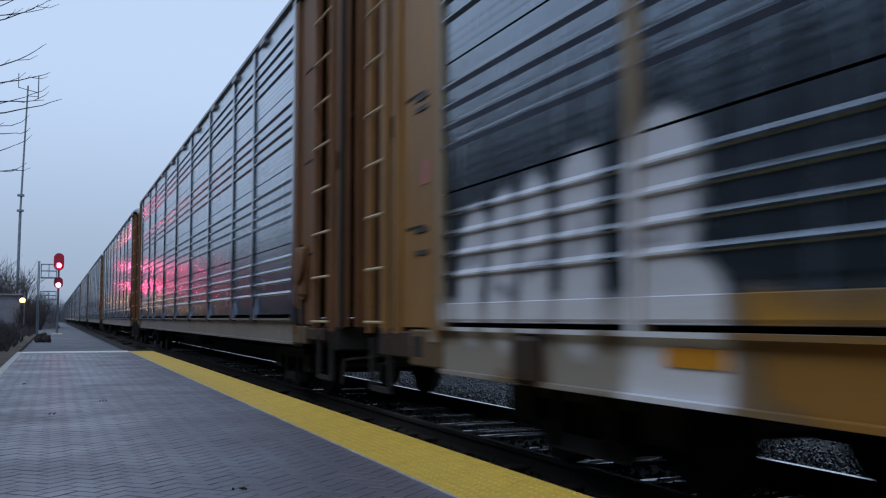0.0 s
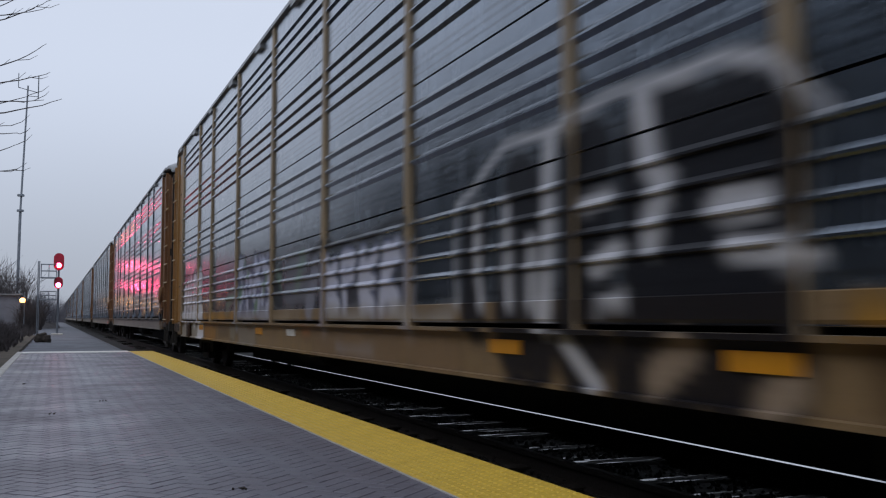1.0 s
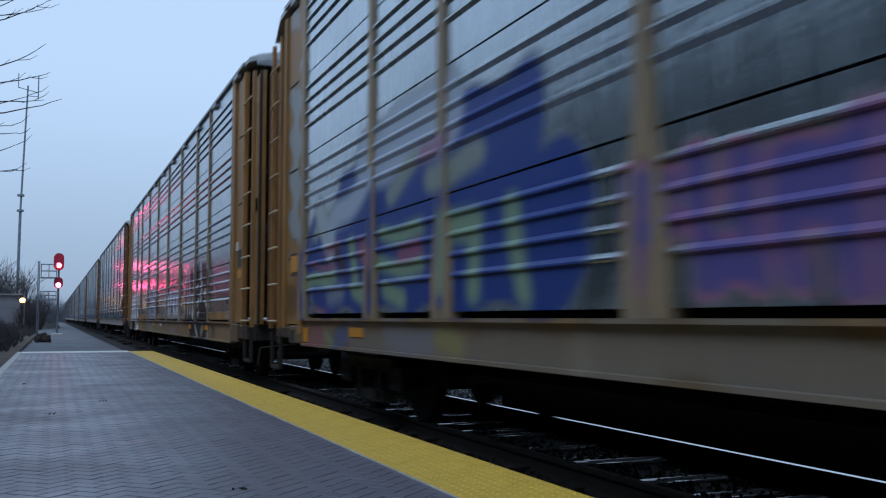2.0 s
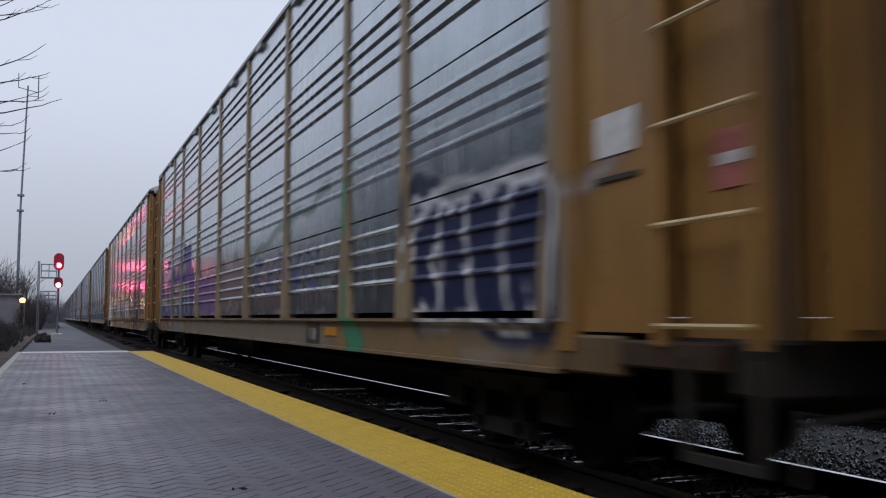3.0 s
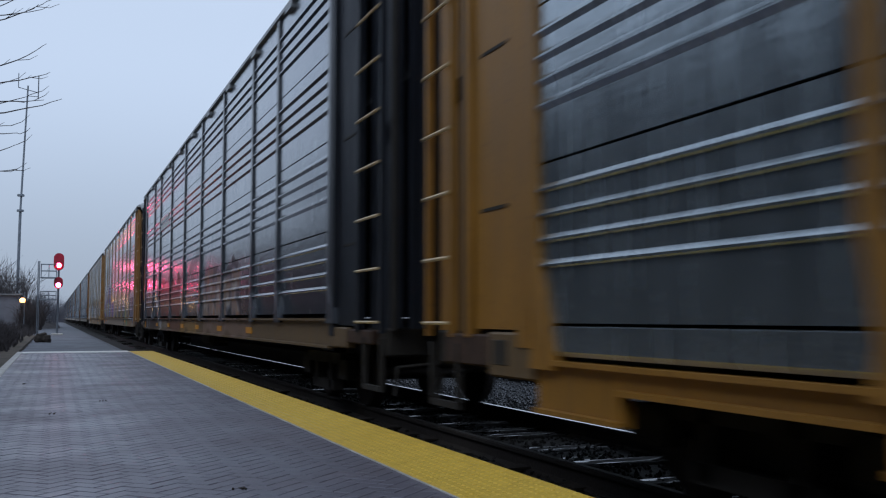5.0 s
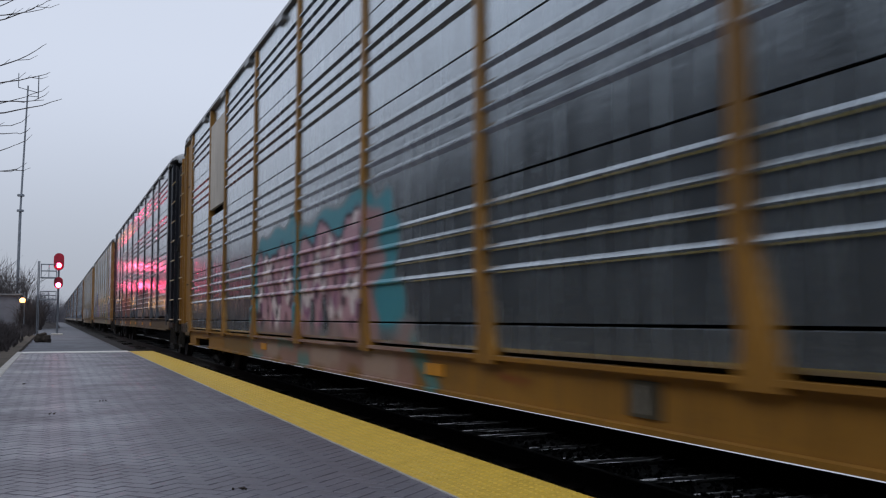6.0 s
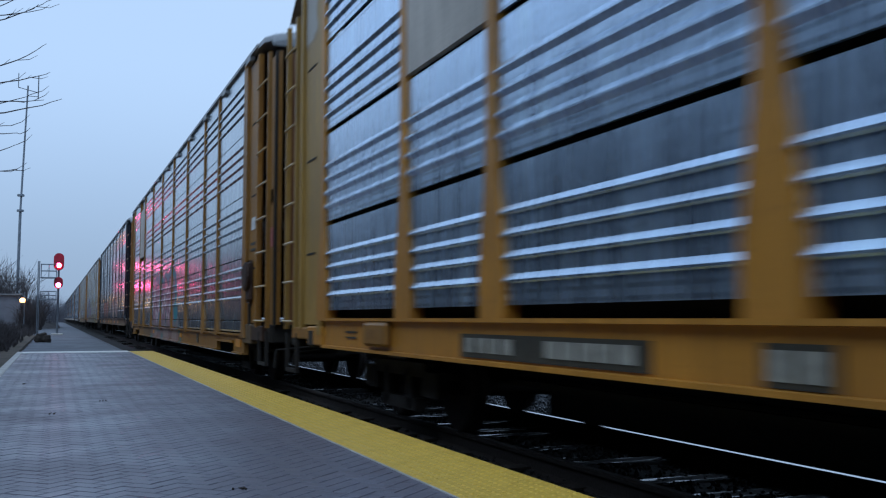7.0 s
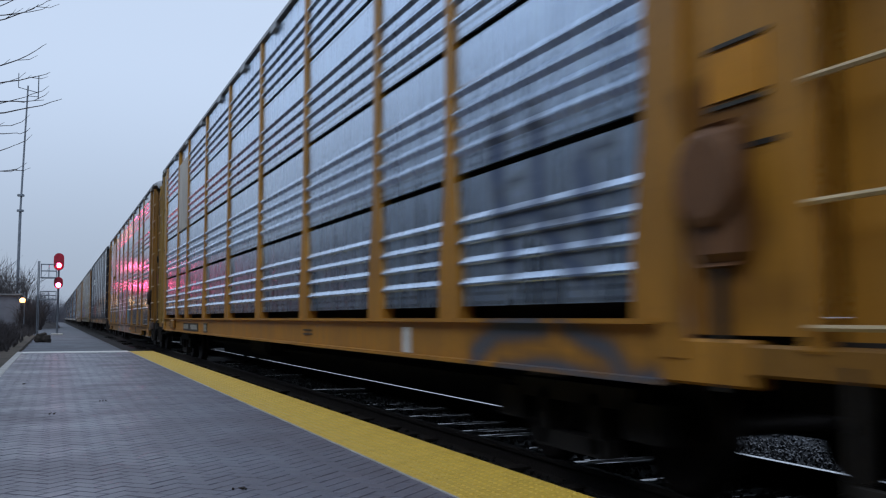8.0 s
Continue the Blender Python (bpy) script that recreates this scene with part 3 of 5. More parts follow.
def autorack(label, sheet_mat, post_mat, end_mat, sill_mat, layers=(), slot=0.004, sill=(0.75, 1.10), post="plain", board=False, front_end=None, fine=True, decals=(), deep=0.025, tiers=TIERS, pitch=0.167, inner=None, placards=(), brake=False, slope=0.032, under=0.037, notched=False, pads=()):
    car = new("autorack_car")
    tagged(car, label, "railcar", "train of autorack cars")
    paint = painter(layers)
    lo, hi = sill
    step = 0.07
    spans = [(a, b) for a, b in zip(POSTS, POSTS[1:])]

    def columns(a, b):
        """Fine columns where this stretch carries paint."""
        if paint is not None:
            y = np.linspace(a, b, 30)
            for z in (0.8, 1.3, 1.6, 1.9, 2.3, 2.7):
                if paint(y, np.full(30, z))[1].max() > 0.05:
                    return np.arange(a, b + step * 0.5, (b - a) / max(2, round((b - a) / step)))
        return np.linspace(a, b, 4)

    # side sheets, bay by bay
    for b, a in spans:
        ys = columns(a + 0.02, b - 0.02)
        for i, (z0, z1, first) in enumerate(tiers):
            if board and i >= 2 and (a, b) == (7.5, 9.455):
                continue
            prof = rib_profile(z0, z1, first, deep, slot, pitch, slope, under if i else 0.012)
            if len(ys) > 6 and i < 2:
                zs = sorted(set([round(p[0], 4) for p in prof] + [round(v, 4) for v in np.arange(z0 + 0.05, z1 - 0.03, 0.05)]))
                pz, px = [p[0] for p in prof], [p[1] for p in prof]
                prof = [(z, float(np.interp(z, pz, px))) for z in zs]
            sheet("side_sheet", sheet_mat, ys, prof, car, paint if i < 2 else None)
        if board and (a, b) == (7.5, 9.455):
            boxes("notice_board", M_BEIGE, [(SIDE, SIDE + 0.06, a + 0.08, b - 0.08, 3.34, 5.1)], car, "faded cream notice board")
            sheet("side_sheet", sheet_mat, np.linspace(a, b, 4), [(5.12, SIDE + 0.06), (5.46, SIDE + 0.06)], car)
    # kick plate below the sheets
    foot = [(1.065, 1.22)] if post == "plain" else ([(hi + 0.03, 1.05)] if hi < 0.9 else [])
    for k0, k1 in foot:
        for b, a in spans:
            sheet("kick_plate", sill_mat if post == "plain" else sheet_mat, columns(a + 0.02, b - 0.02), [(k0, SIDE + 0.025), (k0 + 0.03, SIDE + 0.01), (k1 - 0.006, SIDE + 0.01), (k1, SIDE + 0.02)], car, paint, 0.01)
    # posts
    for y in POSTS:
        w = 0.055
        if post == "plain":
            shape = [(5.47, w), (hi - 0.02, w)]
        elif post == "flared":
            w = 0.07
            shape = [(5.47, w), (2.5, w), (2.1, 0.1), (1.7, 0.17), (1.45, 0.21), (hi - 0.02, 0.21)]
        else:
            shape = [(5.47, w), (1.95, w), (1.5, w + 0.02), (hi + 0.16, w + 0.045), (hi - 0.06, 0.16)]
        lean = 0.0 if post != "boot" else -0.14
        bm = bmesh.new()
        rings = []
        for z, half in shape:
            c = y + (lean if z < 1.3 else 0)
            x = SIDE - 0.012 - (0.02 if z < 1.3 and post == "boot" else 0)
            rings.append([bm.verts.new(v) for v in ((x, c - half, z), (x, c + half, z), (SIDE + 0.12, c + half, z), (SIDE + 0.12, c - half, z))])
        for p, q in zip(rings, rings[1:]):
            for i in range(4):
                j = (i + 1) % 4
                bm.faces.new((p[i], p[j], q[j], q[i]))
        bm.faces.new(rings[0])
        bm.faces.new(rings[-1][::-1])
        part("post", bm, post_mat, car)
        if paint is not None:
            zs = np.arange(hi, 2.7, 0.07)
            if paint(np.full(len(zs), y), zs)[1].max() > 0.3:
                half = [float(np.interp(-z, [-s[0] for s in shape], [s[1] for s in shape])) for z in zs]
                flat = min(half)
                sheet("painted_strip", post_mat, np.linspace(y - flat, y + flat, 4), [(z, SIDE - 0.016 - (0.02 if z < 1.3 and post == "boot" else 0)) for z in zs], car, paint, 0.004)
    # side sill: web, flanges, and the lower edge rising to the ends
    deep_part = [(-12.36, -11.35, lo), (-11.345, -9.4, 0.66), (-9.395, 9.395, lo), (9.4, 11.345, 0.66), (11.35, 12.36, lo)] if notched else [(-12.36, 12.36, lo)]
    for y0, y1, low in deep_part:
        ys = np.linspace(y0, y1, 8) if paint is None else np.linspace(y0, y1, int((y1 - y0) / 0.08) + 2)
        sheet("side_sill", sill_mat, ys, [(low, SIDE - 0.01), (low + 0.03, SIDE - 0.01), (low + 0.035, SIDE + 0.03)] + [(z, SIDE + 0.03) for z in np.linspace(low + 0.05, hi - 0.05, 6)] + [(hi - 0.035, SIDE + 0.03), (hi - 0.03, SIDE - 0.03), (hi, SIDE - 0.03)], car, paint, 0.08)
    for y, z0, z1, w, mat in pads:
        boxes("jacking_pad", mat, [(SIDE - 0.05, SIDE + 0.029, y - w / 2, y + w / 2, z0, z1)], car, "stained jacking pad", bevel=0.03)
    # added dark sheet behind the slots, painting the shade inside the car
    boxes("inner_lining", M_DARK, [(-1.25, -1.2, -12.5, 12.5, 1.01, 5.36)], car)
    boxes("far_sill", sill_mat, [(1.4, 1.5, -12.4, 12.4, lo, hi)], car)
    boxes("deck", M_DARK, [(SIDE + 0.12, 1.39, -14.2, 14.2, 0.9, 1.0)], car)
    boxes("center_sill", M_DARK, [(-0.35, 0.35, -14.3, 14.3, 0.55, 0.9), (-0.36, 0.36, -8.8, 8.8, 0.24, 0.56)], car)
    # far side and roof
    boxes("far_wall", sheet_mat, [(1.4, 1.46, -14.45, 14.45, 1.11, 5.45)], car)
    bm = bmesh.new()
    arc = [(-1.5, 5.47), (-1.49, 5.56), (-1.32, 5.64), (-0.7, 5.77), (0, 5.82), (0.7, 5.77), (1.32, 5.64), (1.49, 5.56), (1.5, 5.47)]
    stations = [-14.45, -14.3, -13.9, -13.0] + [s for s in np.arange(-12.6, 12.61, 0.6)] + [13.0, 13.9, 14.3, 14.45]
    rings = []
    for i, y in enumerate(stations):
        drop = 0.30 if abs(y) > 14.4 else (0.14 if abs(y) > 14.2 else (0.04 if abs(y) > 13.5 else 0.0))
        lift = 0.02 * (i % 2) if abs(y) < 12.8 else 0
        rings.append([bm.verts.new((x * (0.97 if drop > 0.1 else 1), y, z + (lift if 5.4 < z else 0) - drop * (z - 5.0) / 0.7)) for x, z in arc])
    for p, q in zip(rings, rings[1:]):
        for i in range(len(arc) - 1):
            bm.faces.new((p[i], p[i + 1], q[i + 1], q[i]))
        bm.faces.new((p[-1], p[0], q[0], q[-1]))
    bm.faces.new(rings[0])
    bm.faces.new(rings[-1][::-1])
    part("roof", bm, M_ROOF, car, "grey ribbed sheet roof")
    boxes("roof_rail", M_ROOF, [(SIDE - 0.03, SIDE + 0.05, -13.5, 13.5, 5.475, 5.53)], car)
    if fine:
        for k in range(11):
            y = -12.8 + 2.56 * k
            boxes("roof_clip", M_ROOF, [(SIDE - 0.045, SIDE + 0.03, y - 0.2, y + 0.2, 5.385, 5.46)], car)
    # ends
    for s in (-1, 1):
        mat = front_end if (front_end and s > 0) else end_mat
        sgn = lambda d: (d[0], d[1], min(s * d[2], s * d[3]), max(s * d[2], s * d[3]), d[4], d[5])
        lo_y, hi_y = sorted((s * 12.40, s * 12.61))
        sheet("corner_post", mat, np.linspace(lo_y, hi_y, 4), [(z, SIDE - 0.01) for z in np.linspace(0.9, 5.36, 64)], car, paint, 0.11)
        lo_y, hi_y = sorted((s * 12.615, s * 13.42))
        sheet("end_plate", mat, np.linspace(lo_y, hi_y, 14), [(z, SIDE + 0.04) for z in np.linspace(1.02, 5.36, 60)], car, paint, 0.05)
        boxes("end_channel", mat, [sgn((SIDE - 0.005, SIDE + 0.09, 13.45, 13.54, 0.95, 5.36))], car, bevel=0.01)
        # dark strip painted where the recess beside the ladder lies in shade
        boxes("door_track", M_DARK, [sgn((SIDE + 0.06, SIDE + 0.135, 13.545, 13.76, 0.98, 5.25) if s > 0 else (SIDE + 0.1, SIDE + 0.138, 14.33, 14.41, 0.98, 5.2))], car)
        boxes("lock_box", M_DARK, [sgn((SIDE + 0.09, SIDE + 0.139, 13.9, 14.08, 2.9, 3.1))], car, bevel=0.01)
        for z in (1.9, 3.1, 4.3):
            boxes("plate_seam", M_DARK, [sgn((SIDE + 0.033, SIDE + 0.05, 12.85, 13.3, z, z + 0.025))], car)
        boxes("ladder_back", mat, [sgn((SIDE + 0.14, SIDE + 0.2, 13.54, 14.41, 1.0, 5.2))], car)
        ladder(car, 14.12 if s > 0 else -13.9, mat, 0.30 if s > 0 else 0.4)
        bm = bmesh.new()
        box(bm, *sgn((-1.25, 1.25, 14.42, 14.52, 1.0, 5.15)))
        door = part("end_door", bm, inner or mat, car)
        for x in (-1.1, -0.55, 0, 0.55, 1.1):
            boxes("door_rib", door.data.materials[0], [sgn((x - 0.05, x + 0.05, 14.523, 14.58, 1.05, 5.1))], door)
        # end sill, draft gear and coupler
        boxes("end_sill", M_DARK, [sgn((-1.42, 1.42, 14.0, 14.3, 0.72, 1.0))], car, bevel=0.02)
        boxes("end_side_sill", sill_mat if sill_mat is M_ORANGE else M_SOOT, [sgn((SIDE, SIDE + 0.12, 12.38, 13.1, max(lo, 0.66) + 0.02, 1.0))], car, bevel=0.015)
        boxes("end_side_sill", M_OCHRE if sill_mat is M_ORANGE else M_RUST, [sgn((SIDE + 0.01, SIDE + 0.12, 13.102, 13.98, max(lo, 0.66) + 0.08, 0.98))], car, "stained corner of the sill", bevel=0.015)
        bm = bmesh.new()
        box(bm, *sgn((-0.12, 0.12, 14.3, 14.9, 0.78, 0.98)))
        box(bm, *sgn((-0.2, 0.16, 14.75, 14.99, 0.72, 1.02)))
        part("coupler", bm, M_DARK, car)
        bm = bmesh.new()
        rod(bm, (-1.35, s * 14.4, 0.62), (-0.2, s * 14.45, 0.72), 0.018, sides=6)
        rod(bm, (-1.35, s * 14.4, 0.62), (-1.38, s * 14.4, 0.35), 0.018, sides=6)
        part("uncoupling_lever", bm, M_DARK, car)
        boxes("stirrup_step", M_DARK, [sgn((SIDE, SIDE + 0.05, 13.7, 13.74, 0.42, 0.9)), sgn((SIDE, SIDE + 0.05, 14.26, 14.3, 0.42, 0.9)), sgn((SIDE, SIDE + 0.05, 13.7, 14.3, 0.38, 0.43))], car)
        if s < 0 and brake:
            gear_mat = M_RUST if brake == "dark" else M_BROWN
            gear = boxes("hand_brake", gear_mat, [sgn((SIDE - 0.03, SIDE + 0.05, 12.7, 13.08, 1.35, 2.05))], car, "rusty hand brake housing", bevel=0.06)
            bm = bmesh.new()
            lathe(bm, [(-0.05, 0.2), (-0.03, 0.24), (0.0, 0.24), (0.02, 0.1)], "X", 18)
            wheel = part("brake_wheel", bm, gear_mat, gear)
            wheel.location = (SIDE - 0.035, -12.88, 1.78)
            boxes("brake_rod", M_DARK, [sgn((SIDE + 0.0, SIDE + 0.04, 12.85, 12.91, 0.75, 1.34))], car)
        elif s > 0:
            boxes("air_box", M_DARK, [sgn((SIDE - 0.005, SIDE + 0.16, 12.75, 13.05, 0.74, 0.97))], car, bevel=0.03)
        truck(car, s * 10.7)
    # things under the floor between the trucks
    boxes("air_tank", M_DARK, [(-0.95, -0.45, 0.6, 2.2, 0.42, 0.82)], car, bevel=0.1)
    boxes("brake_pipe", M_DARK, [(-0.62, -0.57, -9.0, 9.0, 0.5, 0.55)], car)
    for y, z0, z1, w, mat in placards:
        x = SIDE + (0.13 if abs(y) > 13.54 else 0.03)
        boxes("placard", mat, [(x - (0.004 if z1 - z0 < 0.07 else 0), x + 0.012, y - w / 2, y + w / 2, z0, z1)], car)
    for u, z0, z1, w, mat, name in decals:
        boxes(name, mat, [(SIDE + 0.018 if z1 < 1.07 else SIDE - 0.0, SIDE + 0.04, HALF - u - w, HALF - u, z0, z1)], car)
    return car


def shape(strokes, color, full=0.95, edge=0.08, sway=0.03):
    """Rounded sprayed areas or lines in one colour: strokes (u0, z0, u1, z1, half width)."""
    lo_u, hi_u = min(min(q[0], q[2]) for q in strokes) - 0.8, max(max(q[0], q[2]) for q in strokes) + 0.8

    def draw(u, z, col, cov):
        if u.max() < lo_u or u.min() > hi_u:
            return col, cov
        a, b = wobble(u, z, 1, sway)
        return over(col, cov, full * soft(capsules(a, b, strokes), edge), color)
    return draw


def line(width, *points):
    return [p + q + (width,) for p, q in zip(points, points[1:])]


def reflectors(*places, z0=0.85, z1=0.95, w=0.5):
    return tuple((u, z0, z1, w, M_DECAL, "reflector") for u in places)


PALE, INK = (0.74, 0.75, 0.82), (0.008, 0.008, 0.012)
YELLOW = (0.50, 0.26, 0.04)
BLUE, MINT, HAZE_BLUE = (0.022, 0.05, 0.27), (0.27, 0.38, 0.24), (0.46, 0.52, 0.64)
ROSE, TEAL = (0.50, 0.30, 0.36), (0.05, 0.30, 0.38)

paint_b = [
    smear(1.6, 2.35, 4.95, 5.6, (0.46, 0.46, 0.46), 2, 0.8),
    # cream sill and white letters at the front
    smear(2.3, 6.3, 0.6, 1.03, (0.43, 0.41, 0.37), 1, 0.8),
    smear(2.6, 6.2, 1.03, 1.24, (0.62, 0.63, 0.68), 2, 0.9),
    shape([(3.2, 1.1, 3.32, 1.74, 0.25), (3.78, 1.1, 3.82, 1.84, 0.23), (4.28, 1.1, 4.32, 1.85, 0.23), (4.88, 1.1, 4.95, 1.95, 0.27)], (0.24, 0.25, 0.33), 0.9, 0.1),
    shape([(3.2, 1.1, 3.32, 1.74, 0.23), (3.78, 1.1, 3.82, 1.82, 0.225), (4.28, 1.1, 4.32, 1.83, 0.225), (4.88, 1.1, 4.95, 1.93, 0.26), (5.74, 0.75, 5.8, 1.9, 0.34), (6.12, 0.72, 6.14, 1.18, 0.22)], PALE),
    shape(line(0.025, (3.1, 1.5), (3.4, 1.55)) + line(0.03, (4.2, 1.4), (4.5, 1.45)) + line(0.03, (4.85, 1.5), (5.0, 1.7)) + line(0.03, (3.7, 1.35), (4.0, 1.3)) + line(0.02, (5.6, 1.5), (5.9, 1.5)), (0.10, 0.10, 0.16), 0.8),
    # plain yellow, then a green spot
    smear(6.5, 10.2, 1.04, 1.22, YELLOW, 4, 0.9),
    smear(6.5, 8.2, 0.6, 1.03, (0.38, 0.19, 0.035), 6, 0.85),
    smear(8.4, 9.6, 0.74, 0.95, (0.17, 0.12, 0.07), 5, 0.7),
    smear(3.95, 4.5, 0.62, 0.98, (0.10, 0.065, 0.04), 3, 0.8),
    shape([(9.5, 1.35, 10.05, 1.48, 0.16)], (0.24, 0.34, 0.26), 0.8, 0.2),
    smear(9.7, 10.3, 0.62, 1.0, (0.34, 0.33, 0.27), 2, 0.7),
    shape(line(0.16, (10.5, 1.0), (10.5, 1.75)), (0.34, 0.36, 0.44), 0.85, 0.12),
    # blue-grey piece
    shape([(11.0, 1.35, 13.0, 1.35, 0.22), (11.0, 1.75, 12.8, 1.75, 0.3)], (0.12, 0.14, 0.22), 0.85, 0.15),
    tag(21, 10.7, 13.3, 1.28, 2.02, 4, 0.12, (0.46, 0.50, 0.64), (0.05, 0.06, 0.14), 0.05, patches=(((0.16, 0.26, 0.2), 1.4, 0.5), ((0.10, 0.12, 0.22), 2.6, 0.5))),
    smear(10.7, 13.4, 1.04, 1.22, (0.40, 0.41, 0.49), 3, 0.85),
    smear(13.6, 14.2, 1.28, 1.78, (0.016, 0.016, 0.02), 4, 0.85),
    shape([(14.5, 1.45, 15.6, 1.45, 0.2), (14.6, 1.8, 15.5, 1.85, 0.2)], (0.26, 0.30, 0.36), 0.7, 0.2),
    shape([(15.15, 1.55, 15.4, 1.9, 0.14), (13.9, 1.75, 14.1, 1.6, 0.1)], (0.20, 0.32, 0.24), 0.8, 0.15),
    smear(13.6, 15.3, 1.04, 1.22, (0.42, 0.34, 0.24), 8, 0.8),
    # pale arch and letters
    shape([(15.8, 1.25, 16.0, 1.7, 0.22)], (0.34, 0.36, 0.45), 0.8, 0.15),
    shape([(16.9, 1.5, 19.2, 1.55, 0.3)], (0.025, 0.025, 0.035), 0.8, 0.12),
    shape(line(0.06, (15.8, 1.92), (16.6, 1.97), (17.5, 1.93), (18.6, 1.98), (19.5, 2.0)), INK, 0.9),
    tag(5, 16.5, 19.3, 1.2, 1.86, 4, 0.1, (0.54, 0.56, 0.68), (0.10, 0.12, 0.22), 0.04),
    shape(line(0.15, (16.5, 1.0), (16.5, 1.6)) + line(0.14, (19.5, 1.0), (19.5, 1.7)), (0.34, 0.34, 0.42), 0.85, 0.12),
    smear(16.7, 20.6, 1.04, 1.22, (0.40, 0.37, 0.34), 3, 0.85),
    smear(10.6, 12.2, 0.62, 1.02, (0.36, 0.33, 0.29), 6, 0.7),
    smear(15.3, 15.8, 0.85, 1.0, (0.42, 0.16, 0.04), 2, 0.8),
    smear(16.0, 20.8, 0.62, 1.0, (0.34, 0.22, 0.13), 5, 0.6),
    smear(17.0, 18.4, 0.72, 0.82, (0.36, 0.36, 0.42), 2, 0.6),
    # tall black shape with a pale rim and pale strokes
    shape([(20.95, 1.15, 21.0, 1.8, 0.26), (21.7, 1.0, 21.8, 1.9, 0.36), (22.6, 0.95, 22.7, 1.95, 0.36), (23.4, 0.8, 23.5, 2.0, 0.46), (24.15, 0.9, 24.15, 1.95, 0.42), (22.0, 0.7, 22.2, 1.0, 0.2)], INK, 0.97, 0.1),
    shape(line(0.05, (20.62, 1.15), (20.62, 2.0), (21.1, 2.2), (21.6, 2.32), (22.3, 2.36), (22.7, 2.36), (23.4, 2.42), (24.0, 2.36), (24.4, 2.24), (24.66, 1.98)), (0.62, 0.63, 0.68), 0.9),
    shape(line(0.1, (22.24, 2.28), (22.15, 1.6), (22.14, 1.05)) + line(0.06, (22.4, 0.95), (22.8, 0.72)) + line(0.055, (21.0, 1.95), (21.12, 1.2)) + line(0.055, (21.5, 1.9), (21.62, 1.2)) + line(0.06, (21.9, 1.6), (21.95, 1.15))
          + line(0.05, (22.65, 1.8), (22.98, 1.78)) + line(0.07, (22.75, 1.42), (23.02, 1.47)) + line(0.05, (22.78, 1.18), (23.02, 1.2)) + line(0.09, (23.25, 2.32), (23.36, 1.95), (23.5, 1.85), (23.36, 1.5))
          + line(0.08, (23.96, 1.68), (24.26, 1.62)) + line(0.06, (24.05, 1.46), (24.62, 1.33)), (0.60, 0.61, 0.66), 0.92, 0.06),
    shape(line(0.11, (23.4, 0.76), (23.62, 0.94)) + line(0.1, (24.25, 0.74), (24.4, 0.8)), (0.36, 0.28, 0.21), 0.85, 0.08),
    smear(24.8, 27.3, 1.04, 1.22, YELLOW, 7, 0.85),
    smear(26.6, 27.5, 1.0, 1.4, (0.36, 0.32, 0.26), 5, 0.6),
    smear(24.9, 25.4, 0.66, 1.0, (0.09, 0.055, 0.03), 7, 0.8),
]
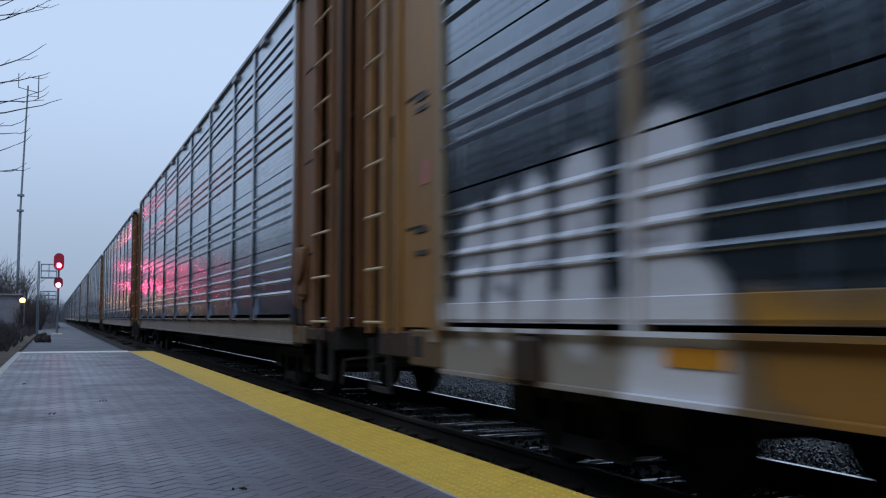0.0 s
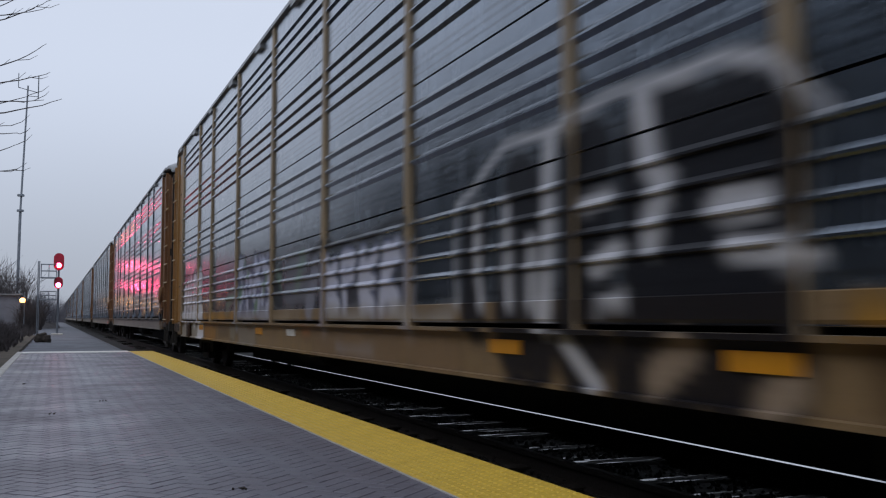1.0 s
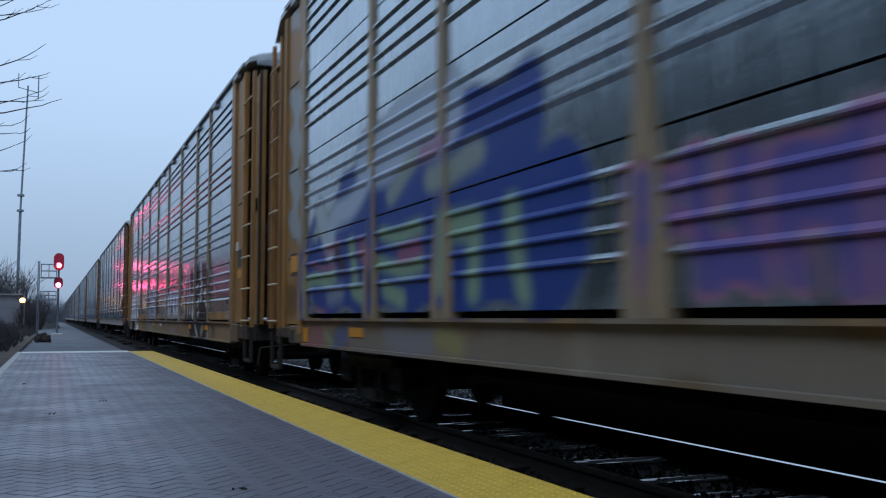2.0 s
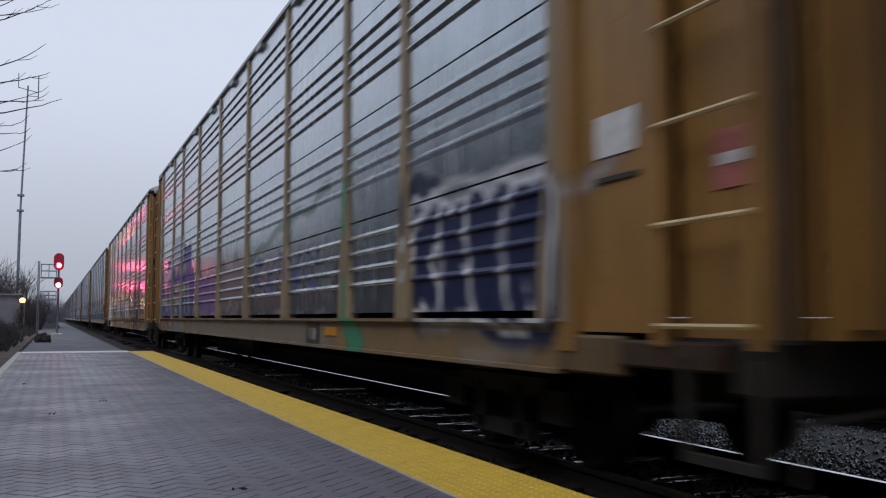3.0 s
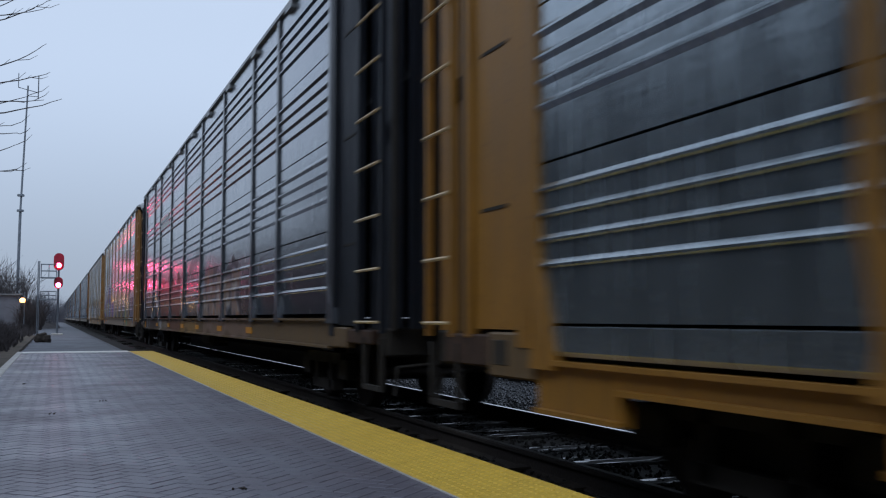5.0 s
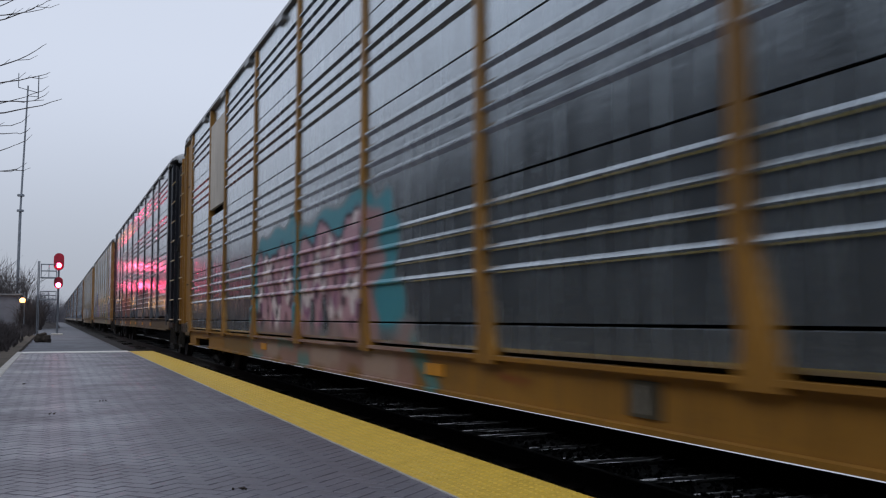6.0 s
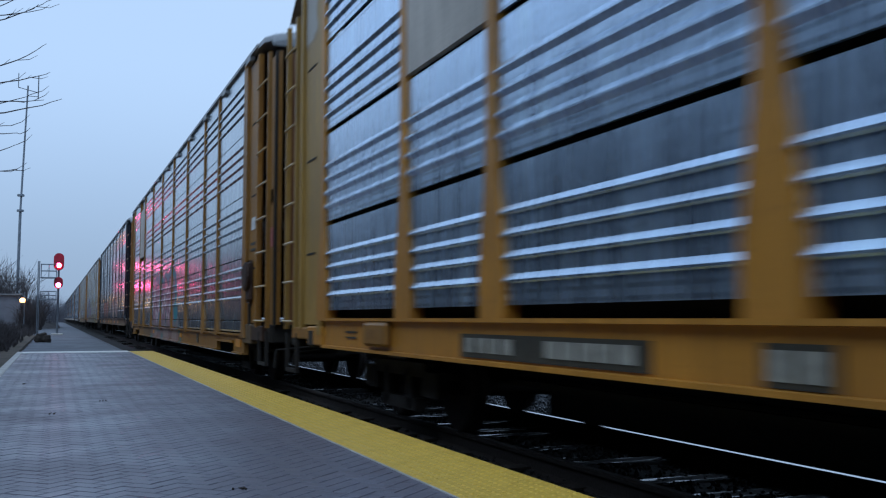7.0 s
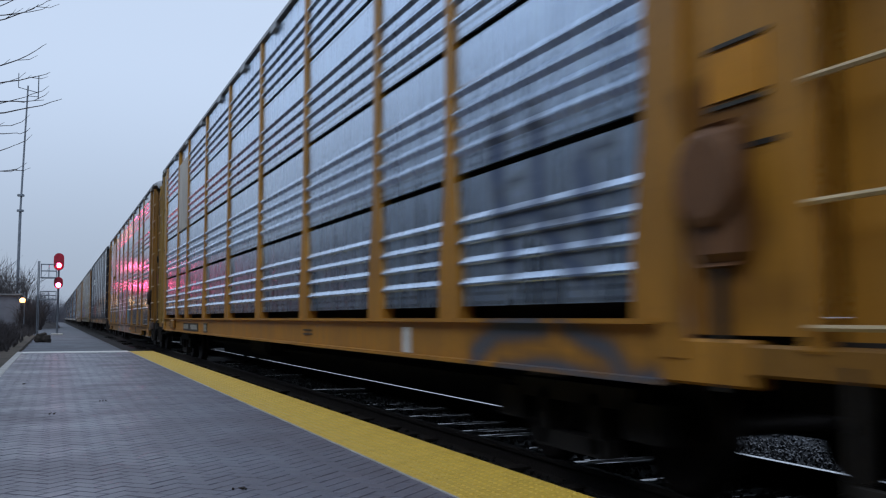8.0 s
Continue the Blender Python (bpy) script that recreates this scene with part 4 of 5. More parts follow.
paint_c = [
    smear(1.6, 2.35, 5.05, 5.6, (0.46, 0.46, 0.46), 5, 0.75),
    # blue mass with a pale sweep, mint letters and rose flecks
    shape([(2.75, 1.35, 3.1, 1.8, 0.25), (3.4, 1.42, 9.6, 1.42, 0.28), (3.5, 1.85, 9.6, 1.9, 0.34), (4.6, 2.4, 9.0, 2.5, 0.4)], BLUE, 0.97, 0.1, 0.06),
    shape(line(0.09, (2.4, 1.5), (2.65, 1.9), (3.2, 2.3))+ line(0.08, (2.4, 1.5), (2.7, 1.2)), BLUE, 0.95, 0.08),
    shape(line(0.2, (3.45, 2.4), (3.75, 2.1), (3.95, 1.95)), (0.48, 0.54, 0.58), 0.9, 0.12),
    shape(line(0.16, (4.0, 2.2), (4.7, 2.34), (5.4, 2.55)) + line(0.34, (5.3, 2.7), (6.3, 2.8), (7.6, 2.85)), HAZE_BLUE, 0.9, 0.14),
    shape(line(0.1, (6.1, 2.3), (6.8, 2.5)) + line(0.12, (7.2, 2.3), (8.2, 2.35)), (0.30, 0.34, 0.28), 0.85, 0.1),
    shape(line(0.09, (7.0, 2.55), (7.5, 2.6)), (0.30, 0.12, 0.22), 0.8, 0.12),
    shape(line(0.09, (2.75, 1.52), (3.6, 1.58), (4.1, 1.58)), MINT, 0.92, 0.08),
    shape(line(0.12, (4.85, 1.9), (4.95, 1.55)) + line(0.1, (4.85, 1.42), (5.25, 1.36)) + line(0.08, (5.85, 1.92), (6.95, 1.88)) + line(0.08, (5.75, 1.62), (6.95, 1.55)) + line(0.1, (6.0, 1.35), (6.5, 1.3)) + line(0.13, (7.5, 1.4), (7.6, 1.9), (8.2, 1.8), (8.1, 1.35)) + line(0.12, (8.8, 1.9), (9.0, 1.3)), MINT, 0.9, 0.1),
    shape(line(0.04, (3.1, 1.74), (4.1, 1.70)) + line(0.05, (3.7, 1.9), (4.35, 1.9)) + line(0.12, (5.2, 1.85), (5.5, 1.68)) + line(0.08, (6.4, 1.72), (6.9, 1.7)) + line(0.03, (3.05, 1.18), (3.8, 1.18)), (0.30, 0.10, 0.17), 0.85, 0.07),
    shape(line(0.11, (4.2, 1.82), (4.5, 1.62)) + line(0.07, (5.55, 1.5), (5.7, 1.3)), (0.03, 0.018, 0.035), 0.9, 0.1),
    shape(line(0.1, (3.9, 1.38), (4.4, 1.36)), (0.24, 0.28, 0.36), 0.8, 0.14),
    # cloudy plate paint and sill colours at the front
    smear(1.7, 2.45, 2.0, 4.4, (0.42, 0.49, 0.52), 4, 0.75),
    smear(1.6, 2.4, 1.15, 1.5, (0.10, 0.055, 0.03), 8, 0.6),
    shape([(3.0, 0.85, 3.6, 0.85, 0.16)], (0.30, 0.13, 0.16), 0.8, 0.12),
    shape([(3.75, 0.92, 3.95, 0.85, 0.1)], (0.25, 0.33, 0.18), 0.8, 0.1),
    shape([(4.2, 0.88, 4.6, 0.9, 0.14), (6.0, 0.9, 7.2, 0.9, 0.13)], (0.10, 0.14, 0.32), 0.8, 0.12),
    smear(4.7, 9.8, 0.66, 1.08, (0.27, 0.27, 0.27), 5, 0.6),
    shape([(7.4, 0.92, 7.8, 0.9, 0.12)], (0.34, 0.34, 0.10), 0.7, 0.12),
    # purple and rose tag further back
    tag(35, 10.2, 13.4, 1.25, 2.0, 5, 0.1, (0.12, 0.10, 0.32), (0.34, 0.16, 0.26), 0.05),
    smear(13.6, 16.2, 1.3, 2.1, (0.10, 0.11, 0.15), 3, 0.5),
    # long green stroke, green runs over one post
    shape(line(0.06, (16.6, 2.05), (18.0, 2.2), (19.6, 2.46), (21.0, 2.5), (21.8, 2.68)), (0.04, 0.28, 0.17), 0.75, 0.1),
    shape(line(0.12, (22.46, 2.66), (22.46, 2.12)) + line(0.12, (22.46, 1.48), (22.5, 1.15)) + line(0.2, (22.55, 1.08), (22.95, 0.78)), (0.04, 0.29, 0.17), 0.92, 0.06),
    shape(line(0.1, (21.3, 1.75), (21.7, 1.45)) + line(0.07, (16.4, 1.9), (16.5, 1.15)), (0.05, 0.26, 0.17), 0.6, 0.15),
    tag(41, 17.2, 21.4, 1.5, 2.0, 5, 0.04, (0.08, 0.10, 0.24), (0.22, 0.24, 0.34), 0.02),
    # dark blue letters with a pale rim
    tag(43, 24.65, 27.3, 1.22, 2.02, 4, 0.15, (0.016, 0.024, 0.08), (0.74, 0.76, 0.84), 0.06, cloud=(0.02, 0.028, 0.07), cloud_w=0.14),
    shape(line(0.045, (24.72, 1.95), (25.2, 2.14), (25.6, 2.18), (26.3, 2.18), (27.2, 2.12)) + line(0.06, (24.62, 1.8), (24.3, 1.7), (24.36, 1.42), (24.62, 1.5), (24.55, 1.72)), (0.66, 0.67, 0.73), 0.9, 0.07),
    shape(line(0.07, (27.4, 1.9), (28.0, 2.02), (28.3, 2.18)), (0.44, 0.45, 0.48), 0.8, 0.1),
    smear(24.8, 26.1, 0.98, 1.12, (0.46, 0.48, 0.54), 5, 0.75),
    smear(25.7, 27.0, 0.76, 0.9, (0.45, 0.42, 0.39), 6, 0.6),
    smear(9.6, 21.9, 0.68, 1.12, (0.27, 0.25, 0.22), 4, 0.75),
]
RING = [(6.93 + 0.55 * math.cos(k * math.pi / 8), 1.82 + 0.33 * math.sin(k * math.pi / 8)) for k in range(17)]
paint_d = [
    smear(1.6, 2.35, 4.95, 5.6, (0.5, 0.5, 0.5), 4, 0.8),
    # black letters with pale rims: three arches and a ring with a leg
    smear(2.9, 7.0, 0.76, 1.1, (0.022, 0.020, 0.020), 5, 0.85),
    shape([(2.75, 1.4, 5.3, 1.42, 0.33), (5.5, 1.35, 6.6, 1.45, 0.3), (6.6, 1.7, 7.2, 1.75, 0.34), (3.22, 1.7, 3.3, 1.7, 0.2), (4.03, 1.75, 4.1, 1.75, 0.2), (5.0, 1.75, 5.05, 1.75, 0.2)], (0.012, 0.012, 0.017), 0.96, 0.1),
    shape(line(0.05, (2.46, 1.05), (2.18, 1.35), (2.4, 1.58), (2.66, 1.78), (2.8, 1.98), (3.22, 1.98), (3.75, 2.03), (4.33, 1.99), (4.7, 1.93), (5.1, 1.98), (5.45, 1.92), (5.9, 1.95), (6.3, 2.08)) + line(0.06, (2.85, 1.9), (2.7, 1.65), (2.4, 1.5)), (0.50, 0.52, 0.60), 0.92, 0.06),
    shape(line(0.07, (3.12, 1.6), (3.27, 1.15), (3.5, 0.74)) + line(0.05, (3.94, 1.7), (4.05, 1.14), (4.1, 0.8)) + line(0.045, (3.62, 1.85), (3.7, 1.5)) + line(0.06, (4.42, 1.75), (4.5, 1.5), (4.78, 1.15)) + line(0.055, (5.22, 1.88), (5.26, 1.52), (5.55, 1.17))
          + line(0.05, (5.5, 1.88), (6.0, 1.58), (6.12, 1.2)) + line(0.04, (4.8, 1.62), (5.2, 1.74)) + line(0.05, (3.2, 2.19), (3.8, 2.28)) + line(0.05, (3.15, 2.1), (3.5, 2.25)), (0.36, 0.38, 0.45), 0.88, 0.07),
    shape(line(0.09, *RING) + line(0.1, (7.3, 1.46), (7.72, 1.16), (7.98, 0.78)), (0.64, 0.66, 0.73), 0.94, 0.06),
    shape(line(0.03, (6.75, 1.86), (7.05, 1.88)) + line(0.07, (6.85, 1.3), (6.9, 1.08)), (0.42, 0.44, 0.5), 0.85),
    # red block with dark blotches
    smear(7.55, 12.9, 1.16, 2.1, (0.25, 0.06, 0.05), 6, 0.9),
    smear(7.85, 12.6, 1.14, 1.42, (0.15, 0.055, 0.042), 3, 0.7),
    shape(line(0.07, (7.8, 1.75), (8.3, 1.8)) + line(0.06, (8.9, 2.0), (9.6, 2.04)) + line(0.06, (10.4, 1.7), (11.2, 1.75)), (0.36, 0.10, 0.085), 0.75, 0.12),
    shape(line(0.035, (8.2, 1.62), (8.5, 1.72)) + line(0.05, (9.0, 1.52), (9.35, 1.55)) + line(0.03, (9.25, 1.78), (9.5, 1.74)) + line(0.04, (10.2, 1.55), (10.5, 1.6)) + line(0.05, (9.7, 1.42), (10.0, 1.4)) + line(0.04, (11.2, 1.5), (11.6, 1.55)) + line(0.04, (8.0, 2.08), (8.6, 2.16), (9.2, 2.18)), (0.025, 0.014, 0.014), 0.85, 0.07),
    # sill patches
    smear(7.25, 8.05, 0.76, 1.06, (0.40, 0.41, 0.43), 2, 0.85),
    smear(8.2, 9.62, 0.78, 1.02, (0.29, 0.25, 0.20), 3, 0.75),
    shape(line(0.03, (8.5, 0.82), (8.5, 0.98)) + line(0.03, (8.85, 0.82), (8.9, 0.98)) + line(0.03, (9.2, 0.82), (9.2, 0.98)), (0.07, 0.06, 0.05), 0.8, 0.06),
    smear(9.7, 12.7, 0.76, 1.08, (0.20, 0.085, 0.055), 5, 0.7),
    smear(12.8, 15.8, 0.76, 1.1, (0.34, 0.215, 0.075), 7, 0.8),
    # ochre patches on two posts, a dark cloud, and a tan and white piece
    shape(line(0.16, (13.45, 1.8), (13.5, 1.42)) + line(0.14, (16.42, 1.82), (16.5, 1.5)), (0.38, 0.20, 0.06), 0.92, 0.05),
    shape(line(0.12, (14.6, 2.2), (15.4, 2.4), (16.2, 2.5)), (0.014, 0.014, 0.018), 0.6, 0.25),
    tag(55, 16.9, 21.4, 1.2, 1.9, 5, 0.13, (0.26, 0.19, 0.15), (0.20, 0.20, 0.26), 0.05, cloud=(0.05, 0.045, 0.05), cloud_w=0.14, patches=(((0.40, 0.38, 0.38), 1.7, 0.4), ((0.05, 0.04, 0.05), 2.4, 0.8), ((0.34, 0.17, 0.09), 1.2, 0.7))),
    shape(line(0.15, (16.75, 1.75), (17.05, 1.85)) + line(0.1, (16.0, 1.42), (16.25, 1.28)) + line(0.1, (16.3, 1.2), (16.7, 1.2)), (0.34, 0.36, 0.44), 0.85, 0.12),
    shape(line(0.1, (17.2, 1.95), (18.2, 2.05)), (0.24, 0.13, 0.09), 0.7, 0.16),
    smear(16.9, 22.4, 0.76, 1.1, (0.27, 0.19, 0.16), 8, 0.75),
]
paint_e = [
    # turquoise cloud under two words in rose, white and black
    shape([(10.55, 1.2, 10.75, 1.9, 0.22), (11.1, 2.1, 13.0, 2.15, 0.26), (12.9, 2.3, 13.2, 2.4, 0.15), (13.45, 1.2, 13.45, 2.1, 0.26), (13.9, 2.05, 16.6, 2.2, 0.28), (16.7, 2.1, 17.15, 2.15, 0.24), (17.1, 1.3, 17.35, 1.8, 0.3), (17.1, 1.25, 17.6, 1.25, 0.22)], TEAL, 0.95, 0.1, 0.05),
    tag(61, 10.85, 13.2, 1.16, 1.98, 3, 0.2, ROSE, (0.05, 0.02, 0.04), 0.05, patches=(((0.74, 0.66, 0.68), 1.5, 0.25), ((0.26, 0.11, 0.22), 2.3, 0.5), ((0.03, 0.025, 0.035), 3.4, 0.62))),
    tag(62, 13.8, 16.4, 1.1, 2.12, 4, 0.2, ROSE, (0.05, 0.02, 0.04), 0.06, patches=(((0.74, 0.66, 0.68), 1.5, 0.25), ((0.26, 0.11, 0.22), 2.3, 0.5), ((0.03, 0.025, 0.035), 3.4, 0.62))),
    shape(line(0.13, (16.5, 2.15), (17.0, 2.1), (16.6, 1.75), (17.1, 1.7), (16.5, 1.42), (16.9, 1.0)), (0.40, 0.22, 0.24), 0.9, 0.08),
    shape(line(0.05, (16.35, 1.95), (16.4, 1.5), (16.6, 1.1)) + line(0.05, (10.4, 1.35), (10.9, 1.5)) + line(0.06, (10.5, 1.2), (11.1, 1.12)) + line(0.04, (11.9, 1.8), (12.3, 1.3)), (0.03, 0.018, 0.03), 0.9, 0.06),
    # paint running down over the ledge and sill
    smear(10.5, 18.0, 0.45, 1.0, (0.38, 0.24, 0.23), 3, 0.82),
    shape([(11.6, 0.66, 12.2, 0.66, 0.13), (14.4, 0.66, 15.4, 0.68, 0.14), (16.6, 0.62, 17.4, 0.66, 0.15)], (0.42, 0.33, 0.30), 0.85, 0.12),
    shape(line(0.06, (10.2, 0.56), (11.2, 0.5)) + line(0.08, (10.4, 1.1), (10.3, 0.72)) + line(0.09, (13.6, 0.6), (14.1, 0.54)) + line(0.12, (18.0, 0.8), (18.5, 0.5)) + line(0.05, (12.3, 0.75), (13.2, 0.74)), (0.06, 0.26, 0.28), 0.85, 0.1),
    shape(line(0.06, (12.5, 0.95), (13.4, 0.92)) + line(0.05, (15.6, 0.82), (16.4, 0.78)), (0.03, 0.02, 0.025), 0.75, 0.1),
    smear(7.6, 10.3, 0.5, 0.76, (0.24, 0.18, 0.10), 4, 0.6),
    shape(line(0.03, (19.75, 0.7), (20.3, 0.69)), (0.28, 0.05, 0.03), 0.8, 0.06),
]
paint_f = [
    smear(1.6, 2.3, 4.7, 5.6, (0.48, 0.48, 0.46), 3, 0.8),
    shape(line(0.16, (25.35, 2.35), (25.5, 1.5)) + line(0.13, (25.9, 2.42), (26.1, 1.7), (26.6, 1.4)) + line(0.12, (26.5, 2.1), (26.8, 1.6)) + line(0.1, (25.4, 1.75), (26.5, 1.78)), (0.03, 0.06, 0.17), 0.85, 0.2, 0.06),
    shape(line(0.05, (25.3, 2.0), (25.8, 2.05)) + line(0.05, (25.4, 1.72), (25.8, 1.7)) + line(0.05, (26.1, 1.76), (26.5, 1.74)) + line(0.05, (26.6, 2.1), (26.9, 2.1)), (0.010, 0.012, 0.026), 0.85, 0.1),
    shape(line(0.1, (24.9, 0.8), (25.35, 1.05), (26.0, 1.02)) + line(0.08, (26.3, 1.04), (26.8, 0.95), (26.95, 0.8)) + line(0.06, (25.4, 0.78), (27.5, 0.76)), (0.07, 0.12, 0.19), 0.9, 0.12),
    smear(27.65, 28.2, 1.2, 2.15, (0.14, 0.055, 0.02), 4, 0.7),
    smear(27.4, 28.6, 1.1, 1.3, (0.26, 0.12, 0.03), 4, 0.6),
]

# vehicle number stencils, as plain bars
bars_f = [(6.98 + 0.22 * i, 0.84, 0.95, w, M_FADED, "stencil_bar") for i, w in enumerate((0.13, 0.14, 0.13, 0.15, 0.0, 0.0, 0.17, 0.16, 0.17, 0.16, 0.17)) if w]
bars_f += [(10.45 + 0.2 * i, 0.82, 0.96, 0.13, M_FADED, "stencil_bar") for i in range(2)]
plate_f = ((6.86, 0.80, 0.98, 2.64, M_PLATE, "stencil_panel"), (10.39, 0.79, 0.99, 0.46, M_PLATE, "stencil_panel"))
bars_d = tuple((7.75 + 0.52 * i, 3.76 + 0.22 * j, 3.92 + 0.22 * j, 0.42, M_STENCIL, "stencil_bar") for i in range(4) for j in range(2))

A = autorack("autorack car with dull galvanized ribbed sides and brown-yellow ends", M_GALV, M_GALV_OLD, M_BROWN, M_GREY_SILL, post="boot", inner=M_BROWN, brake=True)
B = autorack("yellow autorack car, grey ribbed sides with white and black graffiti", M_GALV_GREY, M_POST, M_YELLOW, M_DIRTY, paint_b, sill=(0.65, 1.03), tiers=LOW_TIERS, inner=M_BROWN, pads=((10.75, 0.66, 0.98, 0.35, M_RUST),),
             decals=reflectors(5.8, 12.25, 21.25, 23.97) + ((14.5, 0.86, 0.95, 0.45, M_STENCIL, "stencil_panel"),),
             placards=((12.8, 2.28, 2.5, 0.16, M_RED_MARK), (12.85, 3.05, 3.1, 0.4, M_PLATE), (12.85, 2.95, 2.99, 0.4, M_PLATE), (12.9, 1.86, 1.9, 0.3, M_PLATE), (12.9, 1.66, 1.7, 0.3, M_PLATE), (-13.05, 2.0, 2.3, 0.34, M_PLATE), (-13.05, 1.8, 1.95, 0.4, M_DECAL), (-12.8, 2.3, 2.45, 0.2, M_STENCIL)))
C = autorack("yellow autorack car, ribbed sides with blue, green and white graffiti", M_GALV_MID, M_POST, M_YELLOW, M_DIRTY, paint_c, post="flared",
             placards=((12.9, 1.72, 1.94, 0.5, M_DECAL), (12.9, 1.955, 1.975, 0.5, M_PLATE), (12.9, 1.68, 1.70, 0.5, M_PLATE), (-13.05, 2.05, 2.3, 0.42, M_STENCIL), (-13.05, 1.9, 1.93, 0.42, M_PLATE), (-13.98, 1.75, 2.05, 0.3, M_RED_MARK), (-13.98, 1.87, 1.93, 0.22, M_STENCIL)),
             decals=reflectors(2.35, w=0.5, z0=0.8, z1=0.98) + reflectors(4.73, 21.6, z0=0.9, z1=1.0) + ((20.7, 0.79, 1.04, 0.6, M_PLATE, "stencil_panel"), (20.85, 0.84, 0.98, 0.1, M_STENCIL, "stencil_bar"), (21.05, 0.84, 0.98, 0.1, M_STENCIL, "stencil_bar")))
D = autorack("autorack car with black posts and ends, red and white graffiti", M_GALV_OLD, M_SLATE, M_NAVY, M_SOOT, paint_d, post="boot", decals=reflectors(2.2, z0=0.78, z1=0.98, w=0.56) + reflectors(6.5, 9.8, 12.95, 15.7, 18.9, 22.0) + bars_d,
             placards=((13.38, 1.8, 3.0, 0.05, M_ORANGE), (13.0, 1.71, 1.88, 0.42, M_DECAL), (13.0, 1.89, 1.91, 0.42, M_STENCIL), (13.0, 1.68, 1.70, 0.42, M_STENCIL)))
E = autorack("autorack car with yellow posts, pink and turquoise graffiti, low sill", M_GALV_MID, M_OCHRE, M_OCHRE, M_OCHRE, paint_e, sill=(0.48, 0.83), tiers=LOW_TIERS, inner=M_BROWN, brake="dark", post="boot", board=True, notched=True,
             decals=((21.5, 0.56, 0.76, 0.32, M_PLATE, "stencil_panel"), (21.6, 0.58, 0.74, 0.08, M_STENCIL, "stencil_bar"), (26.6, 0.6, 0.74, 0.5, M_DECAL, "reflector"), (11.1, 0.62, 0.72, 0.4, M_DECAL, "reflector"), (18.3, 0.62, 0.72, 0.42, M_DECAL, "reflector")),
             placards=((-13.98, 2.2, 2.5, 0.3, M_RED_MARK), (-13.05, 2.55, 2.75, 0.3, M_STENCIL), (-13.05, 2.3, 2.34, 0.34, M_PLATE), (-13.05, 2.2, 2.24, 0.34, M_PLATE)))
F = autorack("clean yellow autorack car with bright slotted ribbed sides", M_GALV_NEW, M_ORANGE, M_ORANGE, M_ORANGE, paint_f, front_end=M_MUSTARD, slot=0.028, brake=True, slope=0.043, under=0.042, post="flared", board=True, deep=0.028, tiers=SLOTTED, pitch=0.163,
             decals=plate_f + ((3.6, 0.94, 0.96, 0.38, M_PLATE, "stencil_bar"), (3.6, 0.88, 0.90, 0.38, M_PLATE, "stencil_bar"), (19.4, 0.94, 0.96, 0.42, M_PLATE, "stencil_bar"), (19.4, 0.89, 0.91, 0.42, M_PLATE, "stencil_bar"), (23.25, 0.79, 1.02, 0.22, M_STENCIL, "stencil_panel"),), pads=((10.2, 0.82, 1.06, 0.7, M_OCHRE), (10.25, 0.86, 1.02, 0.3, M_RUST)),
             placards=((-13.0, 2.16, 2.4, 0.42, M_DECAL), (-13.0, 2.42, 2.44, 0.42, M_PLATE), (-13.0, 2.12, 2.14, 0.42, M_PLATE)))
for u, z0, z1, w, mat, name in bars_f:
    boxes(name, mat, [(SIDE + 0.01, SIDE + 0.03, HALF - u - w, HALF - u, z0, z1)], F)

# distance of each car's centre along the track at 0 s
cars = [(A, 25.05), (B, -5.07), (C, -35.3), (D, -65.3), (E, -95.26), (F, -125.26), (copy_thing(A, Matrix()), -155.26)]
for k in range(1, 14):
    cars.append((copy_thing(A, Matrix()), 25.05 + CAR_LEN * k))

